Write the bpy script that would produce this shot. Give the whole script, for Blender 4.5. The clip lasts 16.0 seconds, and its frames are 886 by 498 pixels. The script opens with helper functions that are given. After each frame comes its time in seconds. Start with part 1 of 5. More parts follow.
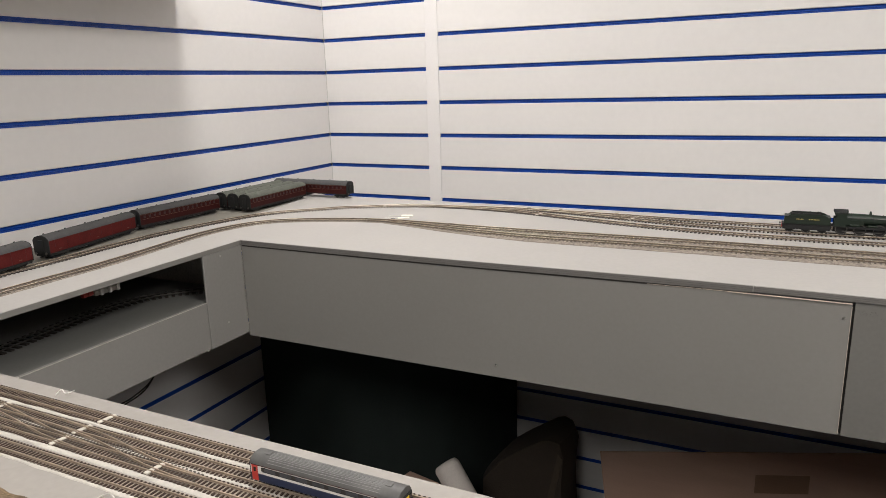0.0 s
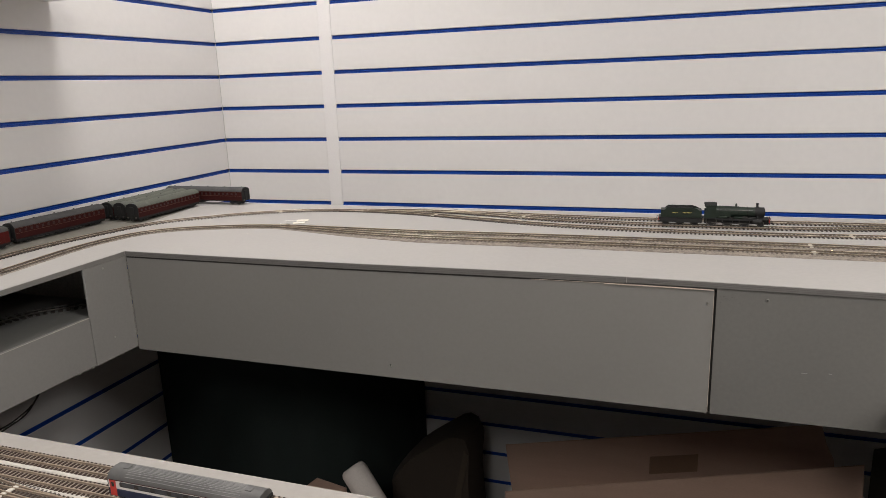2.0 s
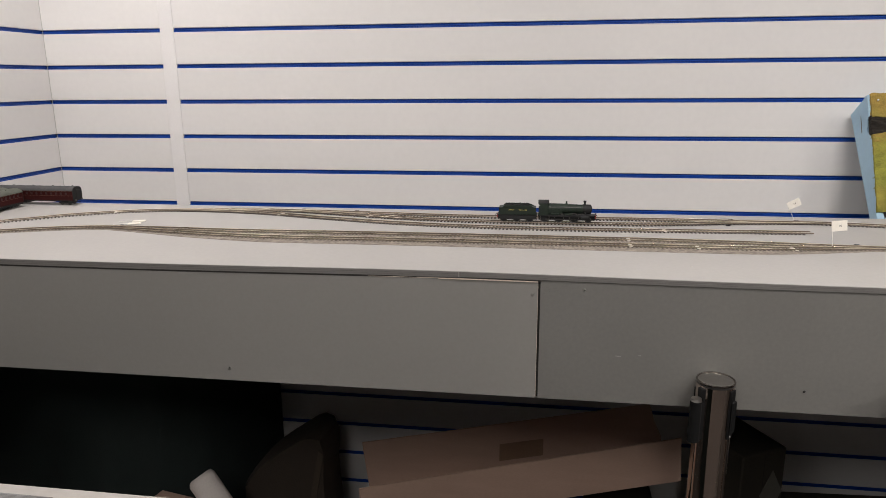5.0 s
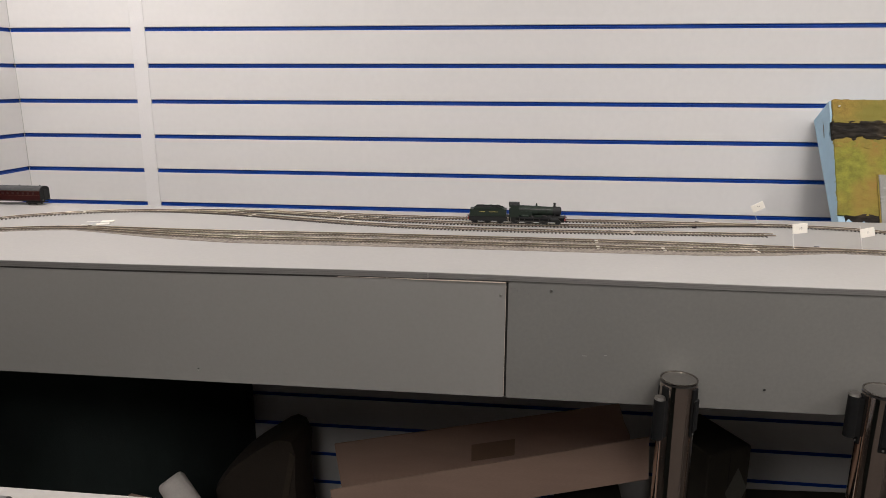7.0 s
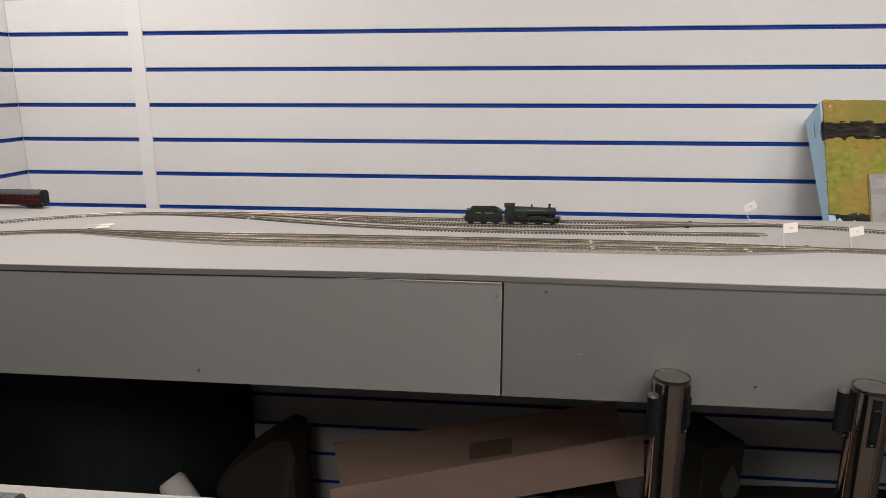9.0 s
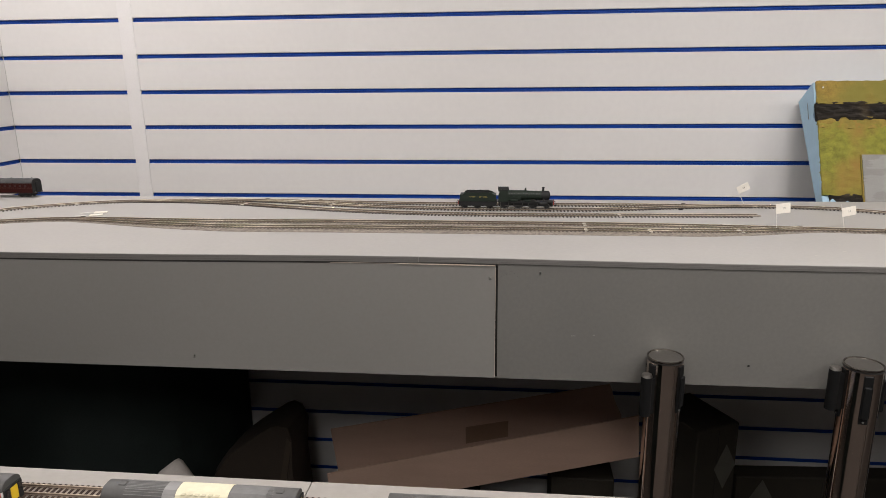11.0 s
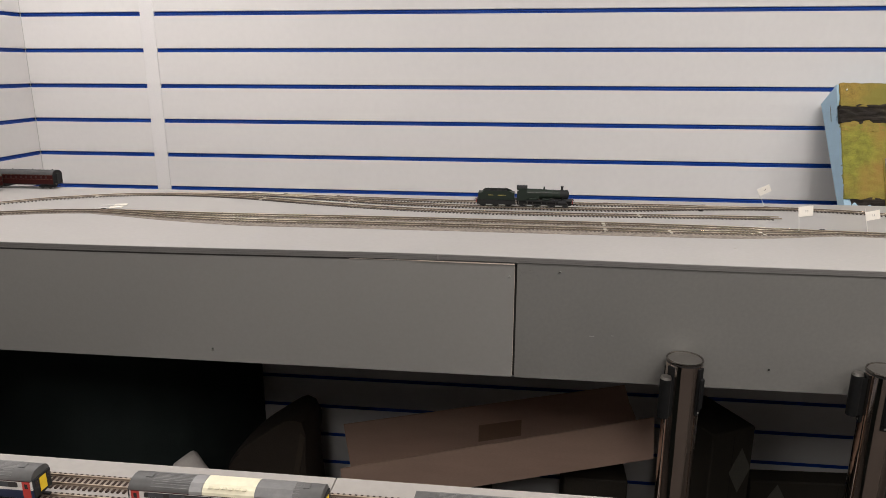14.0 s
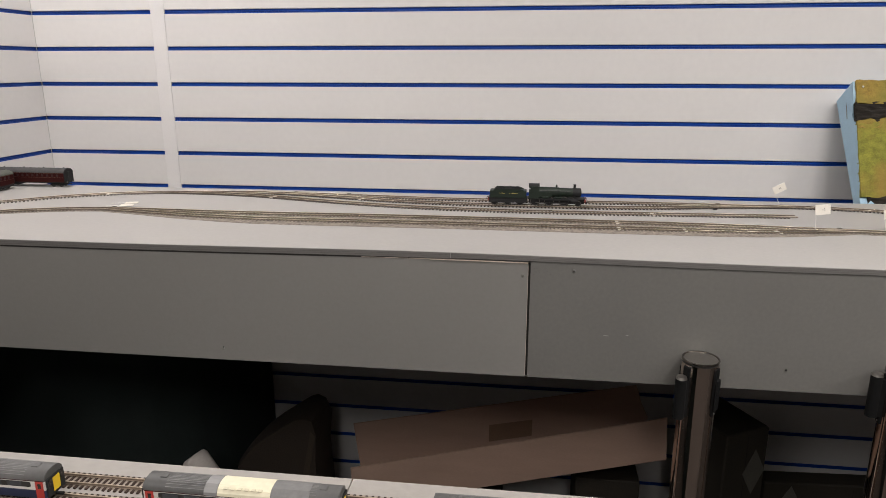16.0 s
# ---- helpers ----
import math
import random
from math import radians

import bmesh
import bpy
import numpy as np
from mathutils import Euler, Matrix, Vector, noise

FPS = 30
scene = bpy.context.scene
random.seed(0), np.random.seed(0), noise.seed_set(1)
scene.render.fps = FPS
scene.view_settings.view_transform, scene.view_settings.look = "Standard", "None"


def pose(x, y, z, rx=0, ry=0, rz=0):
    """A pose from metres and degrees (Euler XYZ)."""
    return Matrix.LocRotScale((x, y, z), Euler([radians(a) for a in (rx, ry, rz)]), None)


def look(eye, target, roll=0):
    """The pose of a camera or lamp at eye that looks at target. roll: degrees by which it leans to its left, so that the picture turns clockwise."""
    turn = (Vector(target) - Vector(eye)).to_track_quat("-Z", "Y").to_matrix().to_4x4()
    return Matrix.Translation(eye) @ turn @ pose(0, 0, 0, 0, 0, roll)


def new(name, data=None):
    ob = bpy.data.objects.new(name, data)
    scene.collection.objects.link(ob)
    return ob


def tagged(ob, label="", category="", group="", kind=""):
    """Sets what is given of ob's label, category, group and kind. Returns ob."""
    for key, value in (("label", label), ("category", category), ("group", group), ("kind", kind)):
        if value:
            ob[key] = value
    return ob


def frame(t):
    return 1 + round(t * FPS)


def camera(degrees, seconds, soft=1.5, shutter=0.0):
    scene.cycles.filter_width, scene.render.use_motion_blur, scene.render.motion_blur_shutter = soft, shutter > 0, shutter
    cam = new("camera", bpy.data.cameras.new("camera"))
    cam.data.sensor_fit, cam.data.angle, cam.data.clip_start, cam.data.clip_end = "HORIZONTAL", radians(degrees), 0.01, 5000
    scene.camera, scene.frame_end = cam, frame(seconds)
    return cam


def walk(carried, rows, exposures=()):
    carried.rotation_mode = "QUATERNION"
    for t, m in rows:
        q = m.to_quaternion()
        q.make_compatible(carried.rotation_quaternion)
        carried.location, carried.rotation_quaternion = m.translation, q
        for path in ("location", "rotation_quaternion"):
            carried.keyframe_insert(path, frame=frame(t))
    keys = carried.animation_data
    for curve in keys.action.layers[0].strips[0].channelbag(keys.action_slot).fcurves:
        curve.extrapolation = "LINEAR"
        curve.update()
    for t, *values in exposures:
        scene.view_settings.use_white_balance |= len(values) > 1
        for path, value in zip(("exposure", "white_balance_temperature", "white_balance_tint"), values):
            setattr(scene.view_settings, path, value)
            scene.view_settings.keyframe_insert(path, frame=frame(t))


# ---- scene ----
cam = camera(65.7, 16.0, soft=0.75)
PATH = [
    (0, (1.356, -1.922, 1.387), (0.497, -0.178, 0.917), -1.6),
    (0.5, (1.366, -1.921, 1.389), (0.556, -0.152, 0.928), -1.7),
    (1, (1.379, -1.92, 1.389), (0.622, -0.126, 0.931), -2.0),
    (1.5, (1.389, -1.919, 1.391), (0.686, -0.103, 0.934), -1.9),
    (2, (1.405, -1.915, 1.387), (0.766, -0.079, 0.917), -2.0),
    (2.5, (1.423, -1.907, 1.385), (0.874, -0.045, 0.904), -1.7),
    (3, (1.433, -1.905, 1.386), (0.952, -0.024, 0.902), -1.4),
    (3.5, (1.441, -1.91, 1.386), (1.008, -0.018, 0.903), -1.3),
    (4, (1.452, -1.91, 1.385), (1.063, -0.01, 0.901), -1.8),
    (4.5, (1.46, -1.91, 1.385), (1.128, 0.002, 0.901), -1.5),
    (5, (1.466, -1.917, 1.385), (1.183, 0.005, 0.908), -0.4),
    (7.5, (1.482, -1.925, 1.386), (1.269, 0.007, 0.917), 0.1),
    (8, (1.483, -1.925, 1.387), (1.272, 0.008, 0.922), 0.1),
    (8.5, (1.483, -1.928, 1.389), (1.267, 0.006, 0.928), 0.3),
    (9, (1.483, -1.942, 1.392), (1.274, -0.01, 0.921), -0.1),
    (9.5, (1.488, -1.945, 1.389), (1.293, -0.014, 0.903), -0.6),
    (12, (1.486, -1.944, 1.385), (1.28, -0.02, 0.877), -0.4),
    (12.5, (1.482, -1.943, 1.385), (1.269, -0.021, 0.877), -0.2),
    (13, (1.479, -1.943, 1.385), (1.259, -0.021, 0.877), -0.1),
    (13.5, (1.478, -1.943, 1.384), (1.25, -0.022, 0.874), -0.2),
    (14, (1.474, -1.944, 1.385), (1.244, -0.024, 0.872), 0.1),
    (14.5, (1.473, -1.945, 1.384), (1.242, -0.026, 0.868), -0.3),
    (15, (1.47, -1.94, 1.382), (1.238, -0.021, 0.867), -0.2),
    (15.5, (1.469, -1.939, 1.381), (1.233, -0.02, 0.868), -0.0),
    (16, (1.465, -1.936, 1.381), (1.213, -0.02, 0.866), 0.0),
]
walk(cam, [(t, look(eye, target, roll)) for t, eye, target, roll in PATH],
     exposures=[(0.0, 0.17, 6500, 10), (0.5, 0.09, 6500, 10), (1.0, -0.02, 6500, 10), (2.0, -0.05, 6480, 11), (5.0, -0.03, 6450, 12), (16.0, -0.05, 6450, 12)])

# ---- world and light ----
world = bpy.data.worlds.new("room_air")
scene.world = world
world.use_nodes = True
world.node_tree.nodes["Background"].inputs[0].default_value = (1.0, 0.96, 0.9, 1)
world.node_tree.nodes["Background"].inputs[1].default_value = 0.0


def panel_light(name, x, y, z, sx, sy, watts, tone):
    """Luminous ceiling panel: a lamp just under its diffuser."""
    data = bpy.data.lights.new(name, "AREA")
    data.shape, data.size, data.size_y = "RECTANGLE", sx, sy
    data.energy, data.color = watts, tone
    ob = new(name, data)
    ob.matrix_world = pose(x, y, z)
    return ob


WARM = (1.0, 0.965, 0.925)
CEIL = 2.62
# Unseen panels; the last two are added to lift the fascia and carton.
LAMPS = [(0.32, -0.62, 0.3, 14.0), (2.32, -1.6, 0.5, 27.0), (3.5, -2.2, 0.8, 22.0), (0.75, -2.95, 0.5, 20.0), (1.5, -3.45, 0.4, 14.0)]
for lx, ly, size, power in LAMPS:
    panel_light("ceiling_panel_lamp", lx, ly, CEIL - 0.055, size, size, power, WARM)


# ---- materials ----
def material(name, base, rough=0.5, metal=0.0, vary=0.08, scale=30.0, fine=220.0, bump=0.0, grain=None, spec=0.5, stain=0.0,
             stain_tone=(0.2, 0.17, 0.13), island=0.0, coat=0.0, spread=0.08):
    """Node material: base colour with cloudy and fine variation, optional stretched grain, stains and relief."""
    m = bpy.data.materials.new(name)
    m.use_nodes = True
    nt = m.node_tree
    n, l = nt.nodes, nt.links
    bsdf = n["Principled BSDF"]
    bsdf.inputs["Roughness"].default_value = rough
    bsdf.inputs["Metallic"].default_value = metal
    bsdf.inputs["Specular IOR Level"].default_value = spec
    bsdf.inputs["Coat Weight"].default_value = coat
    tc = n.new("ShaderNodeTexCoord")
    mp = n.new("ShaderNodeMapping")
    l.new(tc.outputs["Object"], mp.inputs["Vector"])
    if grain:
        mp.inputs["Scale"].default_value = grain
    cloud = n.new("ShaderNodeTexNoise")
    cloud.inputs["Scale"].default_value, cloud.inputs["Detail"].default_value = scale, 3.0
    l.new(mp.outputs["Vector"], cloud.inputs["Vector"])
    speck = n.new("ShaderNodeTexNoise")
    speck.inputs["Scale"].default_value, speck.inputs["Detail"].default_value = fine, 2.0
    l.new(mp.outputs["Vector"], speck.inputs["Vector"])
    mix = n.new("ShaderNodeMath")
    mix.operation = "ADD"
    l.new(cloud.outputs["Fac"], mix.inputs[0])
    l.new(speck.outputs["Fac"], mix.inputs[1])
    ramp = n.new("ShaderNodeMapRange")
    ramp.inputs["From Min"].default_value, ramp.inputs["From Max"].default_value = 0.7, 1.3
    ramp.inputs["To Min"].default_value, ramp.inputs["To Max"].default_value = 1 - vary, 1 + vary
    l.new(mix.outputs[0], ramp.inputs["Value"])
    tone = n.new("ShaderNodeMix")
    tone.data_type, tone.blend_type = "RGBA", "MULTIPLY"
    tone.inputs[0].default_value = 1.0
    tone.inputs[6].default_value = (*base, 1)
    l.new(ramp.outputs[0], tone.inputs[7])
    out = tone.outputs[2]
    if island:
        info = n.new("ShaderNodeObjectInfo")
        r2 = n.new("ShaderNodeMapRange")
        r2.inputs["To Min"].default_value, r2.inputs["To Max"].default_value = 1 - island, 1 + island
        l.new(info.outputs["Random"], r2.inputs["Value"])
        t2 = n.new("ShaderNodeMix")
        t2.data_type, t2.blend_type = "RGBA", "MULTIPLY"
        t2.inputs[0].default_value = 1.0
        l.new(out, t2.inputs[6])
        l.new(r2.outputs[0], t2.inputs[7])
        out = t2.outputs[2]
    if stain:
        big = n.new("ShaderNodeTexNoise")
        big.inputs["Scale"].default_value, big.inputs["Detail"].default_value = scale * 0.37, 6.0
        l.new(tc.outputs["Object"], big.inputs["Vector"])
        cut = n.new("ShaderNodeMapRange")
        cut.inputs["From Min"].default_value, cut.inputs["From Max"].default_value = 0.55, 0.75
        cut.inputs["To Max"].default_value = stain
        l.new(big.outputs["Fac"], cut.inputs["Value"])
        t3 = n.new("ShaderNodeMix")
        t3.data_type = "RGBA"
        l.new(cut.outputs[0], t3.inputs[0])
        l.new(out, t3.inputs[6])
        t3.inputs[7].default_value = (*stain_tone, 1)
        out = t3.outputs[2]
    l.new(out, bsdf.inputs["Base Color"])
    rr = n.new("ShaderNodeMapRange")
    rr.inputs["To Min"].default_value, rr.inputs["To Max"].default_value = max(0.02, rough - spread), min(1, rough + spread)
    l.new(cloud.outputs["Fac"], rr.inputs["Value"])
    l.new(rr.outputs[0], bsdf.inputs["Roughness"])
    if bump:
        b = n.new("ShaderNodeBump")
        b.inputs["Strength"].default_value, b.inputs["Distance"].default_value = 0.6, bump
        l.new(mix.outputs[0], b.inputs["Height"])
        l.new(b.outputs["Normal"], bsdf.inputs["Normal"])
    return m


def lamp_glass(name, tone, power):
    m = bpy.data.materials.new(name)
    m.use_nodes = True
    bsdf = m.node_tree.nodes["Principled BSDF"]
    bsdf.inputs["Base Color"].default_value = (0.8, 0.8, 0.78, 1)
    bsdf.inputs["Emission Color"].default_value = (*tone, 1)
    bsdf.inputs["Emission Strength"].default_value = power
    return m


M_WALL = material("slatwall_melamine", (0.77, 0.745, 0.725), 0.45, vary=0.018, scale=2.2, fine=60, island=0.012, bump=0.0002)
M_GROOVE = material("groove_shade", (0.30, 0.29, 0.28), 0.7, vary=0.05)
M_BLUE = material("blue_plastic_insert", (0.0035, 0.058, 0.345), 0.4, vary=0.08, scale=4, fine=90)
M_SEAM = material("corner_seam", (0.56, 0.54, 0.52), 0.7, vary=0.08)
M_STRIP = material("white_joint_strip", (0.80, 0.775, 0.76), 0.35, vary=0.02, scale=3)
M_DARKWALL = material("dark_unseen_wall", (0.045, 0.04, 0.036), 0.8, vary=0.06, scale=4, bump=0.0006)
M_CEIL = material("ceiling_tile", (0.75, 0.74, 0.71), 0.9, vary=0.05, scale=20, bump=0.001)
M_FLOOR = material("dark_carpet", (0.038, 0.032, 0.028), 0.95, vary=0.3, scale=25, fine=400, bump=0.002)
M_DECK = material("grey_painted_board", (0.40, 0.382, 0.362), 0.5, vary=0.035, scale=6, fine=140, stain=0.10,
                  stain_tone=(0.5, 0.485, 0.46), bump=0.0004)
M_DUSTY = material("dusty_brown_board", (0.20, 0.188, 0.160), 0.7, vary=0.12, scale=14, fine=200, stain=0.25,
                   stain_tone=(0.27, 0.255, 0.225), bump=0.0003)
# Deck grey taken darker to offset the strong lamplight on the near board.
M_DECKN = material("dimmed_grey_board", (0.31, 0.288, 0.262), 0.55, vary=0.05, scale=6, fine=140, stain=0.15,
                   stain_tone=(0.4, 0.385, 0.36), bump=0.0004)
M_EDGE = material("raw_board_edge", (0.165, 0.156, 0.145), 0.55, vary=0.08, scale=20, grain=(1, 1, 14), bump=0.0004)
# Deck's grey paint, held darker here for the dimmer upright faces.
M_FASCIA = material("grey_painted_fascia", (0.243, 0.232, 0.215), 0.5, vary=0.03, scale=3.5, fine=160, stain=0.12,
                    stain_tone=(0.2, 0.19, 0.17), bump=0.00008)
# Paler copy of M_FASCIA; lamplight on this side is put into its colour.
M_FASCIA_SIDE = material("lit_grey_side_panel", (0.29, 0.278, 0.26), 0.5, vary=0.035, scale=4, fine=160, stain=0.15,
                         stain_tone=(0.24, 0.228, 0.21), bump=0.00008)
# Darker than M_FASCIA: weaker light at the right end is put into its colour.
M_FASCIA_SHADED = material("shaded_dirty_fascia", (0.170, 0.164, 0.150), 0.55, vary=0.06, scale=5, fine=160, stain=0.3,
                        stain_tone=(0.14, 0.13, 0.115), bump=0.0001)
M_SHELF = material("grey_shelf_paint", (0.17, 0.168, 0.158), 0.55, vary=0.06, scale=9, stain=0.3, stain_tone=(0.2, 0.2, 0.18))
M_PLYDARK = material("dark_ply_layer", (0.125, 0.117, 0.108), 0.7, vary=0.2, scale=60)
M_RAW = material("pale_cut_edge", (0.50, 0.475, 0.44), 0.6, vary=0.1, scale=30)
M_PALE = material("pale_wood_edge", (0.62, 0.52, 0.43), 0.6, vary=0.15, scale=30)
M_DIM = material("dim_inner_board", (0.42, 0.39, 0.36), 0.8, vary=0.2, scale=20)
M_PANELRED = material("panel_groove_red", (0.07, 0.012, 0.012), 0.6)
M_SCREW = material("zinc_screw", (0.5, 0.48, 0.45), 0.4, 0.9, vary=0.15)
M_HOLE = material("dark_recess", (0.02, 0.018, 0.016), 0.9)
M_RAIL = material("nickel_silver_rail", (0.60, 0.51, 0.41), 0.29, 1.0, spread=0.05, vary=0.12, scale=30, fine=500)
# Brown tarnish, taken darker for the shade on the sides of the rails.
M_RAILSIDE = material("tarnished_shaded_web", (0.15, 0.115, 0.085), 0.5, 0.2, vary=0.2, scale=30, fine=400)
M_SLEEPER = material("dark_plastic_sleeper", (0.022, 0.016, 0.0125), 0.6, vary=0.25, scale=40, fine=500, stain=0.2,
                     stain_tone=(0.05, 0.045, 0.04))
M_SLEEPERN = material("brown_plastic_sleeper", (0.045, 0.030, 0.023), 0.75, spec=0.15, vary=0.25, scale=40, fine=500, stain=0.3,
                      stain_tone=(0.07, 0.055, 0.045))
M_RAILN = material("brown_weathered_rail", (0.235, 0.18, 0.135), 0.5, 0.3, vary=0.2, scale=30, fine=400)
M_CROWNN = material("dull_rail_head", (0.42, 0.34, 0.26), 0.42, 0.7, vary=0.2, scale=30, fine=400)
M_BEDN = material("brown_track_base", (0.27, 0.225, 0.185), 0.8, vary=0.15, scale=40, fine=400)
M_BED = material("grey_speckled_underlay", (0.235, 0.20, 0.165), 0.9, vary=0.55, scale=130, fine=420, bump=0.0006)
M_SLEEPERG = material("dusty_grey_sleeper", (0.075, 0.062, 0.05), 0.75, vary=0.3, scale=60, fine=700)
M_WHITE = material("white_plastic", (0.78, 0.76, 0.72), 0.4, vary=0.04)
M_BLACK = material("black_plastic", (0.008, 0.008, 0.008), 0.6, spec=0.2, vary=0.2)
M_MATTEBLACK = material("matte_black", (0.011, 0.018, 0.016), 0.95, vary=0.2, scale=20, fine=300, bump=0.001)
M_CARD = material("brown_cardboard", (0.45, 0.305, 0.235), 0.8, vary=0.06, scale=8, fine=120, grain=(1, 1, 6), stain=0.1,
                  stain_tone=(0.2, 0.12, 0.08), bump=0.0004)
# Both kraft tones are sunk far below paper colour for the shade underneath.
M_KRAFT = material("shaded_kraft_paper", (0.034, 0.024, 0.016), 0.85, vary=0.12, scale=14, bump=0.002)
M_KRAFTPALE = material("shaded_kraft_fold", (0.048, 0.034, 0.022), 0.85, vary=0.12, scale=14)
M_PAPER = material("white_paper", (0.68, 0.62, 0.57), 0.8, vary=0.05, scale=12, stain=0.15, stain_tone=(0.5, 0.42, 0.36), bump=0.0008)
M_COLLAR = material("blackened_collar", (0.03, 0.027, 0.025), 0.3, vary=0.1)
# Carton and label tones are lowered for the shade under the boards.
M_CARDEDGE = material("shaded_carton", (0.032, 0.026, 0.018), 0.8, vary=0.2)
M_SHADOWCARD = material("shaded_grey_label", (0.11, 0.105, 0.085), 0.7, vary=0.15, scale=30)
M_CHROME = material("polished_steel", (0.78, 0.66, 0.58), 0.07, 1.0, vary=0.04, scale=3, fine=7, grain=(40, 40, 0.6), spread=0.025, bump=0.00022)
M_RIM = material("dark_polished_rim", (0.36, 0.33, 0.30), 0.18, 1.0, vary=0.06, scale=60)
M_CAP = material("brushed_steel_cap", (0.34, 0.32, 0.295), 0.42, 1.0, vary=0.08, scale=60)
M_SIGN = material("cream_card", (0.86, 0.81, 0.72), 0.6, vary=0.04)
M_INK = material("grey_ink", (0.22, 0.20, 0.18), 0.7)
M_WIRE = material("cable_sheath", (0.02, 0.016, 0.014), 0.5)
M_LOCOGREEN = material("dark_green_loco_paint", (0.009, 0.018, 0.0105), 0.45, vary=0.15, scale=60, fine=600)
M_LOCOBLACK = material("sooty_black", (0.008, 0.008, 0.008), 0.7, vary=0.3, scale=80)
M_GILT = material("gilt_lettering", (0.55, 0.42, 0.12), 0.6)
M_RED = material("red_buffer_beam", (0.32, 0.03, 0.025), 0.5, vary=0.15)
M_STEELDARK = material("oily_steel", (0.16, 0.15, 0.14), 0.4, 0.9, vary=0.2)
M_MAROON = material("maroon_coach_paint", (0.043, 0.0095, 0.009), 0.6, spec=0.10, vary=0.15, scale=40, fine=500)
M_REDVAN = material("red_van_paint", (0.092, 0.012, 0.011), 0.6, spec=0.12, vary=0.2, scale=60, fine=500)
M_ROOFGREY = material("grey_coach_roof", (0.075, 0.074, 0.074), 0.75, spec=0.2, vary=0.12, scale=50, stain=0.3, stain_tone=(0.2, 0.2, 0.19))
M_ROOFGREEN = material("green_grey_roof", (0.10, 0.105, 0.088), 0.75, spec=0.2, vary=0.15, scale=60, fine=400, stain=0.8, stain_tone=(0.17, 0.172, 0.155))
M_COACHGLASS = material("coach_window", (0.025, 0.022, 0.022), 0.15, vary=0.1)
M_COACHPANE = material("dim_coach_pane", (0.030, 0.0085, 0.008), 0.5, vary=0.1)
M_LINING = material("yellow_lining", (0.13, 0.065, 0.035), 0.5)
M_MODROOF = material("modern_grey_roof", (0.075, 0.073, 0.070), 0.55, vary=0.15, scale=40, stain=0.5, stain_tone=(0.16, 0.155, 0.15))
M_ROOFPALE = material("worn_highlit_roof", (0.15, 0.147, 0.143), 0.5, vary=0.15, scale=40)
M_MODWHITE = material("coach_white_band", (0.62, 0.59, 0.56), 0.4, vary=0.05)
M_MODBLUE = material("coach_navy_band", (0.018, 0.026, 0.06), 0.35, vary=0.1)
M_CARPANE = material("blue_grey_pane", (0.045, 0.048, 0.055), 0.15, vary=0.2, scale=60)
M_MODGREY = material("grey_window_band", (0.22, 0.215, 0.21), 0.4, vary=0.06)
M_MODRED = material("coach_red_end", (0.45, 0.04, 0.03), 0.4, vary=0.08)
M_YELLOW = material("warning_yellow", (0.75, 0.50, 0.02), 0.45, vary=0.05)
M_TAPE = material("masking_tape", (0.70, 0.65, 0.48), 0.7, vary=0.06, scale=120, bump=0.0003)
M_FOAM = material("blue_foam", (0.37, 0.54, 0.67), 0.75, vary=0.06, scale=25, fine=300, stain=0.2, stain_tone=(0.42, 0.58, 0.64), bump=0.0012)
M_ROCK = material("dark_rock_cut", (0.022, 0.017, 0.012), 0.9, vary=0.8, scale=16, fine=90, grain=(0.3, 1, 11), stain=0.9,
                  stain_tone=(0.25, 0.18, 0.10), bump=0.010)
M_PLASTICGREY = material("grey_card_panel", (0.31, 0.30, 0.28), 0.28, vary=0.12, scale=9, grain=(1.5, 1, 5), bump=0.002)
M_BROWNSCENE = material("brown_scatter", (0.16, 0.11, 0.06), 0.9, vary=0.5, scale=40, fine=300, bump=0.004)


def turf_material(name, base, dry):
    m = material(name, base, 0.95, vary=0.36, scale=60, fine=500, bump=0.003)
    nt = m.node_tree
    n, l = nt.nodes, nt.links
    bsdf = n["Principled BSDF"]
    old = bsdf.inputs["Base Color"].links[0].from_socket
    tc = n.new("ShaderNodeTexCoord")
    patch = n.new("ShaderNodeTexNoise")
    patch.inputs["Scale"].default_value, patch.inputs["Detail"].default_value = 7.0, 5.0
    l.new(tc.outputs["Object"], patch.inputs["Vector"])
    cut = n.new("ShaderNodeMapRange")
    cut.inputs["From Min"].default_value, cut.inputs["From Max"].default_value = 0.46, 0.62
    l.new(patch.outputs["Fac"], cut.inputs["Value"])
    mix = n.new("ShaderNodeMix")
    mix.data_type = "RGBA"
    l.new(cut.outputs[0], mix.inputs[0])
    l.new(old, mix.inputs[6])
    mix.inputs[7].default_value = (*dry, 1)
    l.new(mix.outputs[2], bsdf.inputs["Base Color"])
    return m


M_TURF = turf_material("static_grass", (0.25, 0.243, 0.038), (0.33, 0.20, 0.05))
M_TURFDRY = turf_material("dry_static_grass", (0.34, 0.225, 0.05), (0.25, 0.215, 0.045))


# ---- mesh helpers ----
def finish(name, bm, mat, smooth=False):
    me = bpy.data.meshes.new(name)
    bmesh.ops.recalc_face_normals(bm, faces=bm.faces)
    bm.to_mesh(me)
    bm.free()
    for mm in (mat if isinstance(mat, (list, tuple)) else [mat]):
        me.materials.append(mm)
    if smooth:
        for p in me.polygons:
            p.use_smooth = True
        me.set_sharp_from_angle(angle=radians(38))
    return me


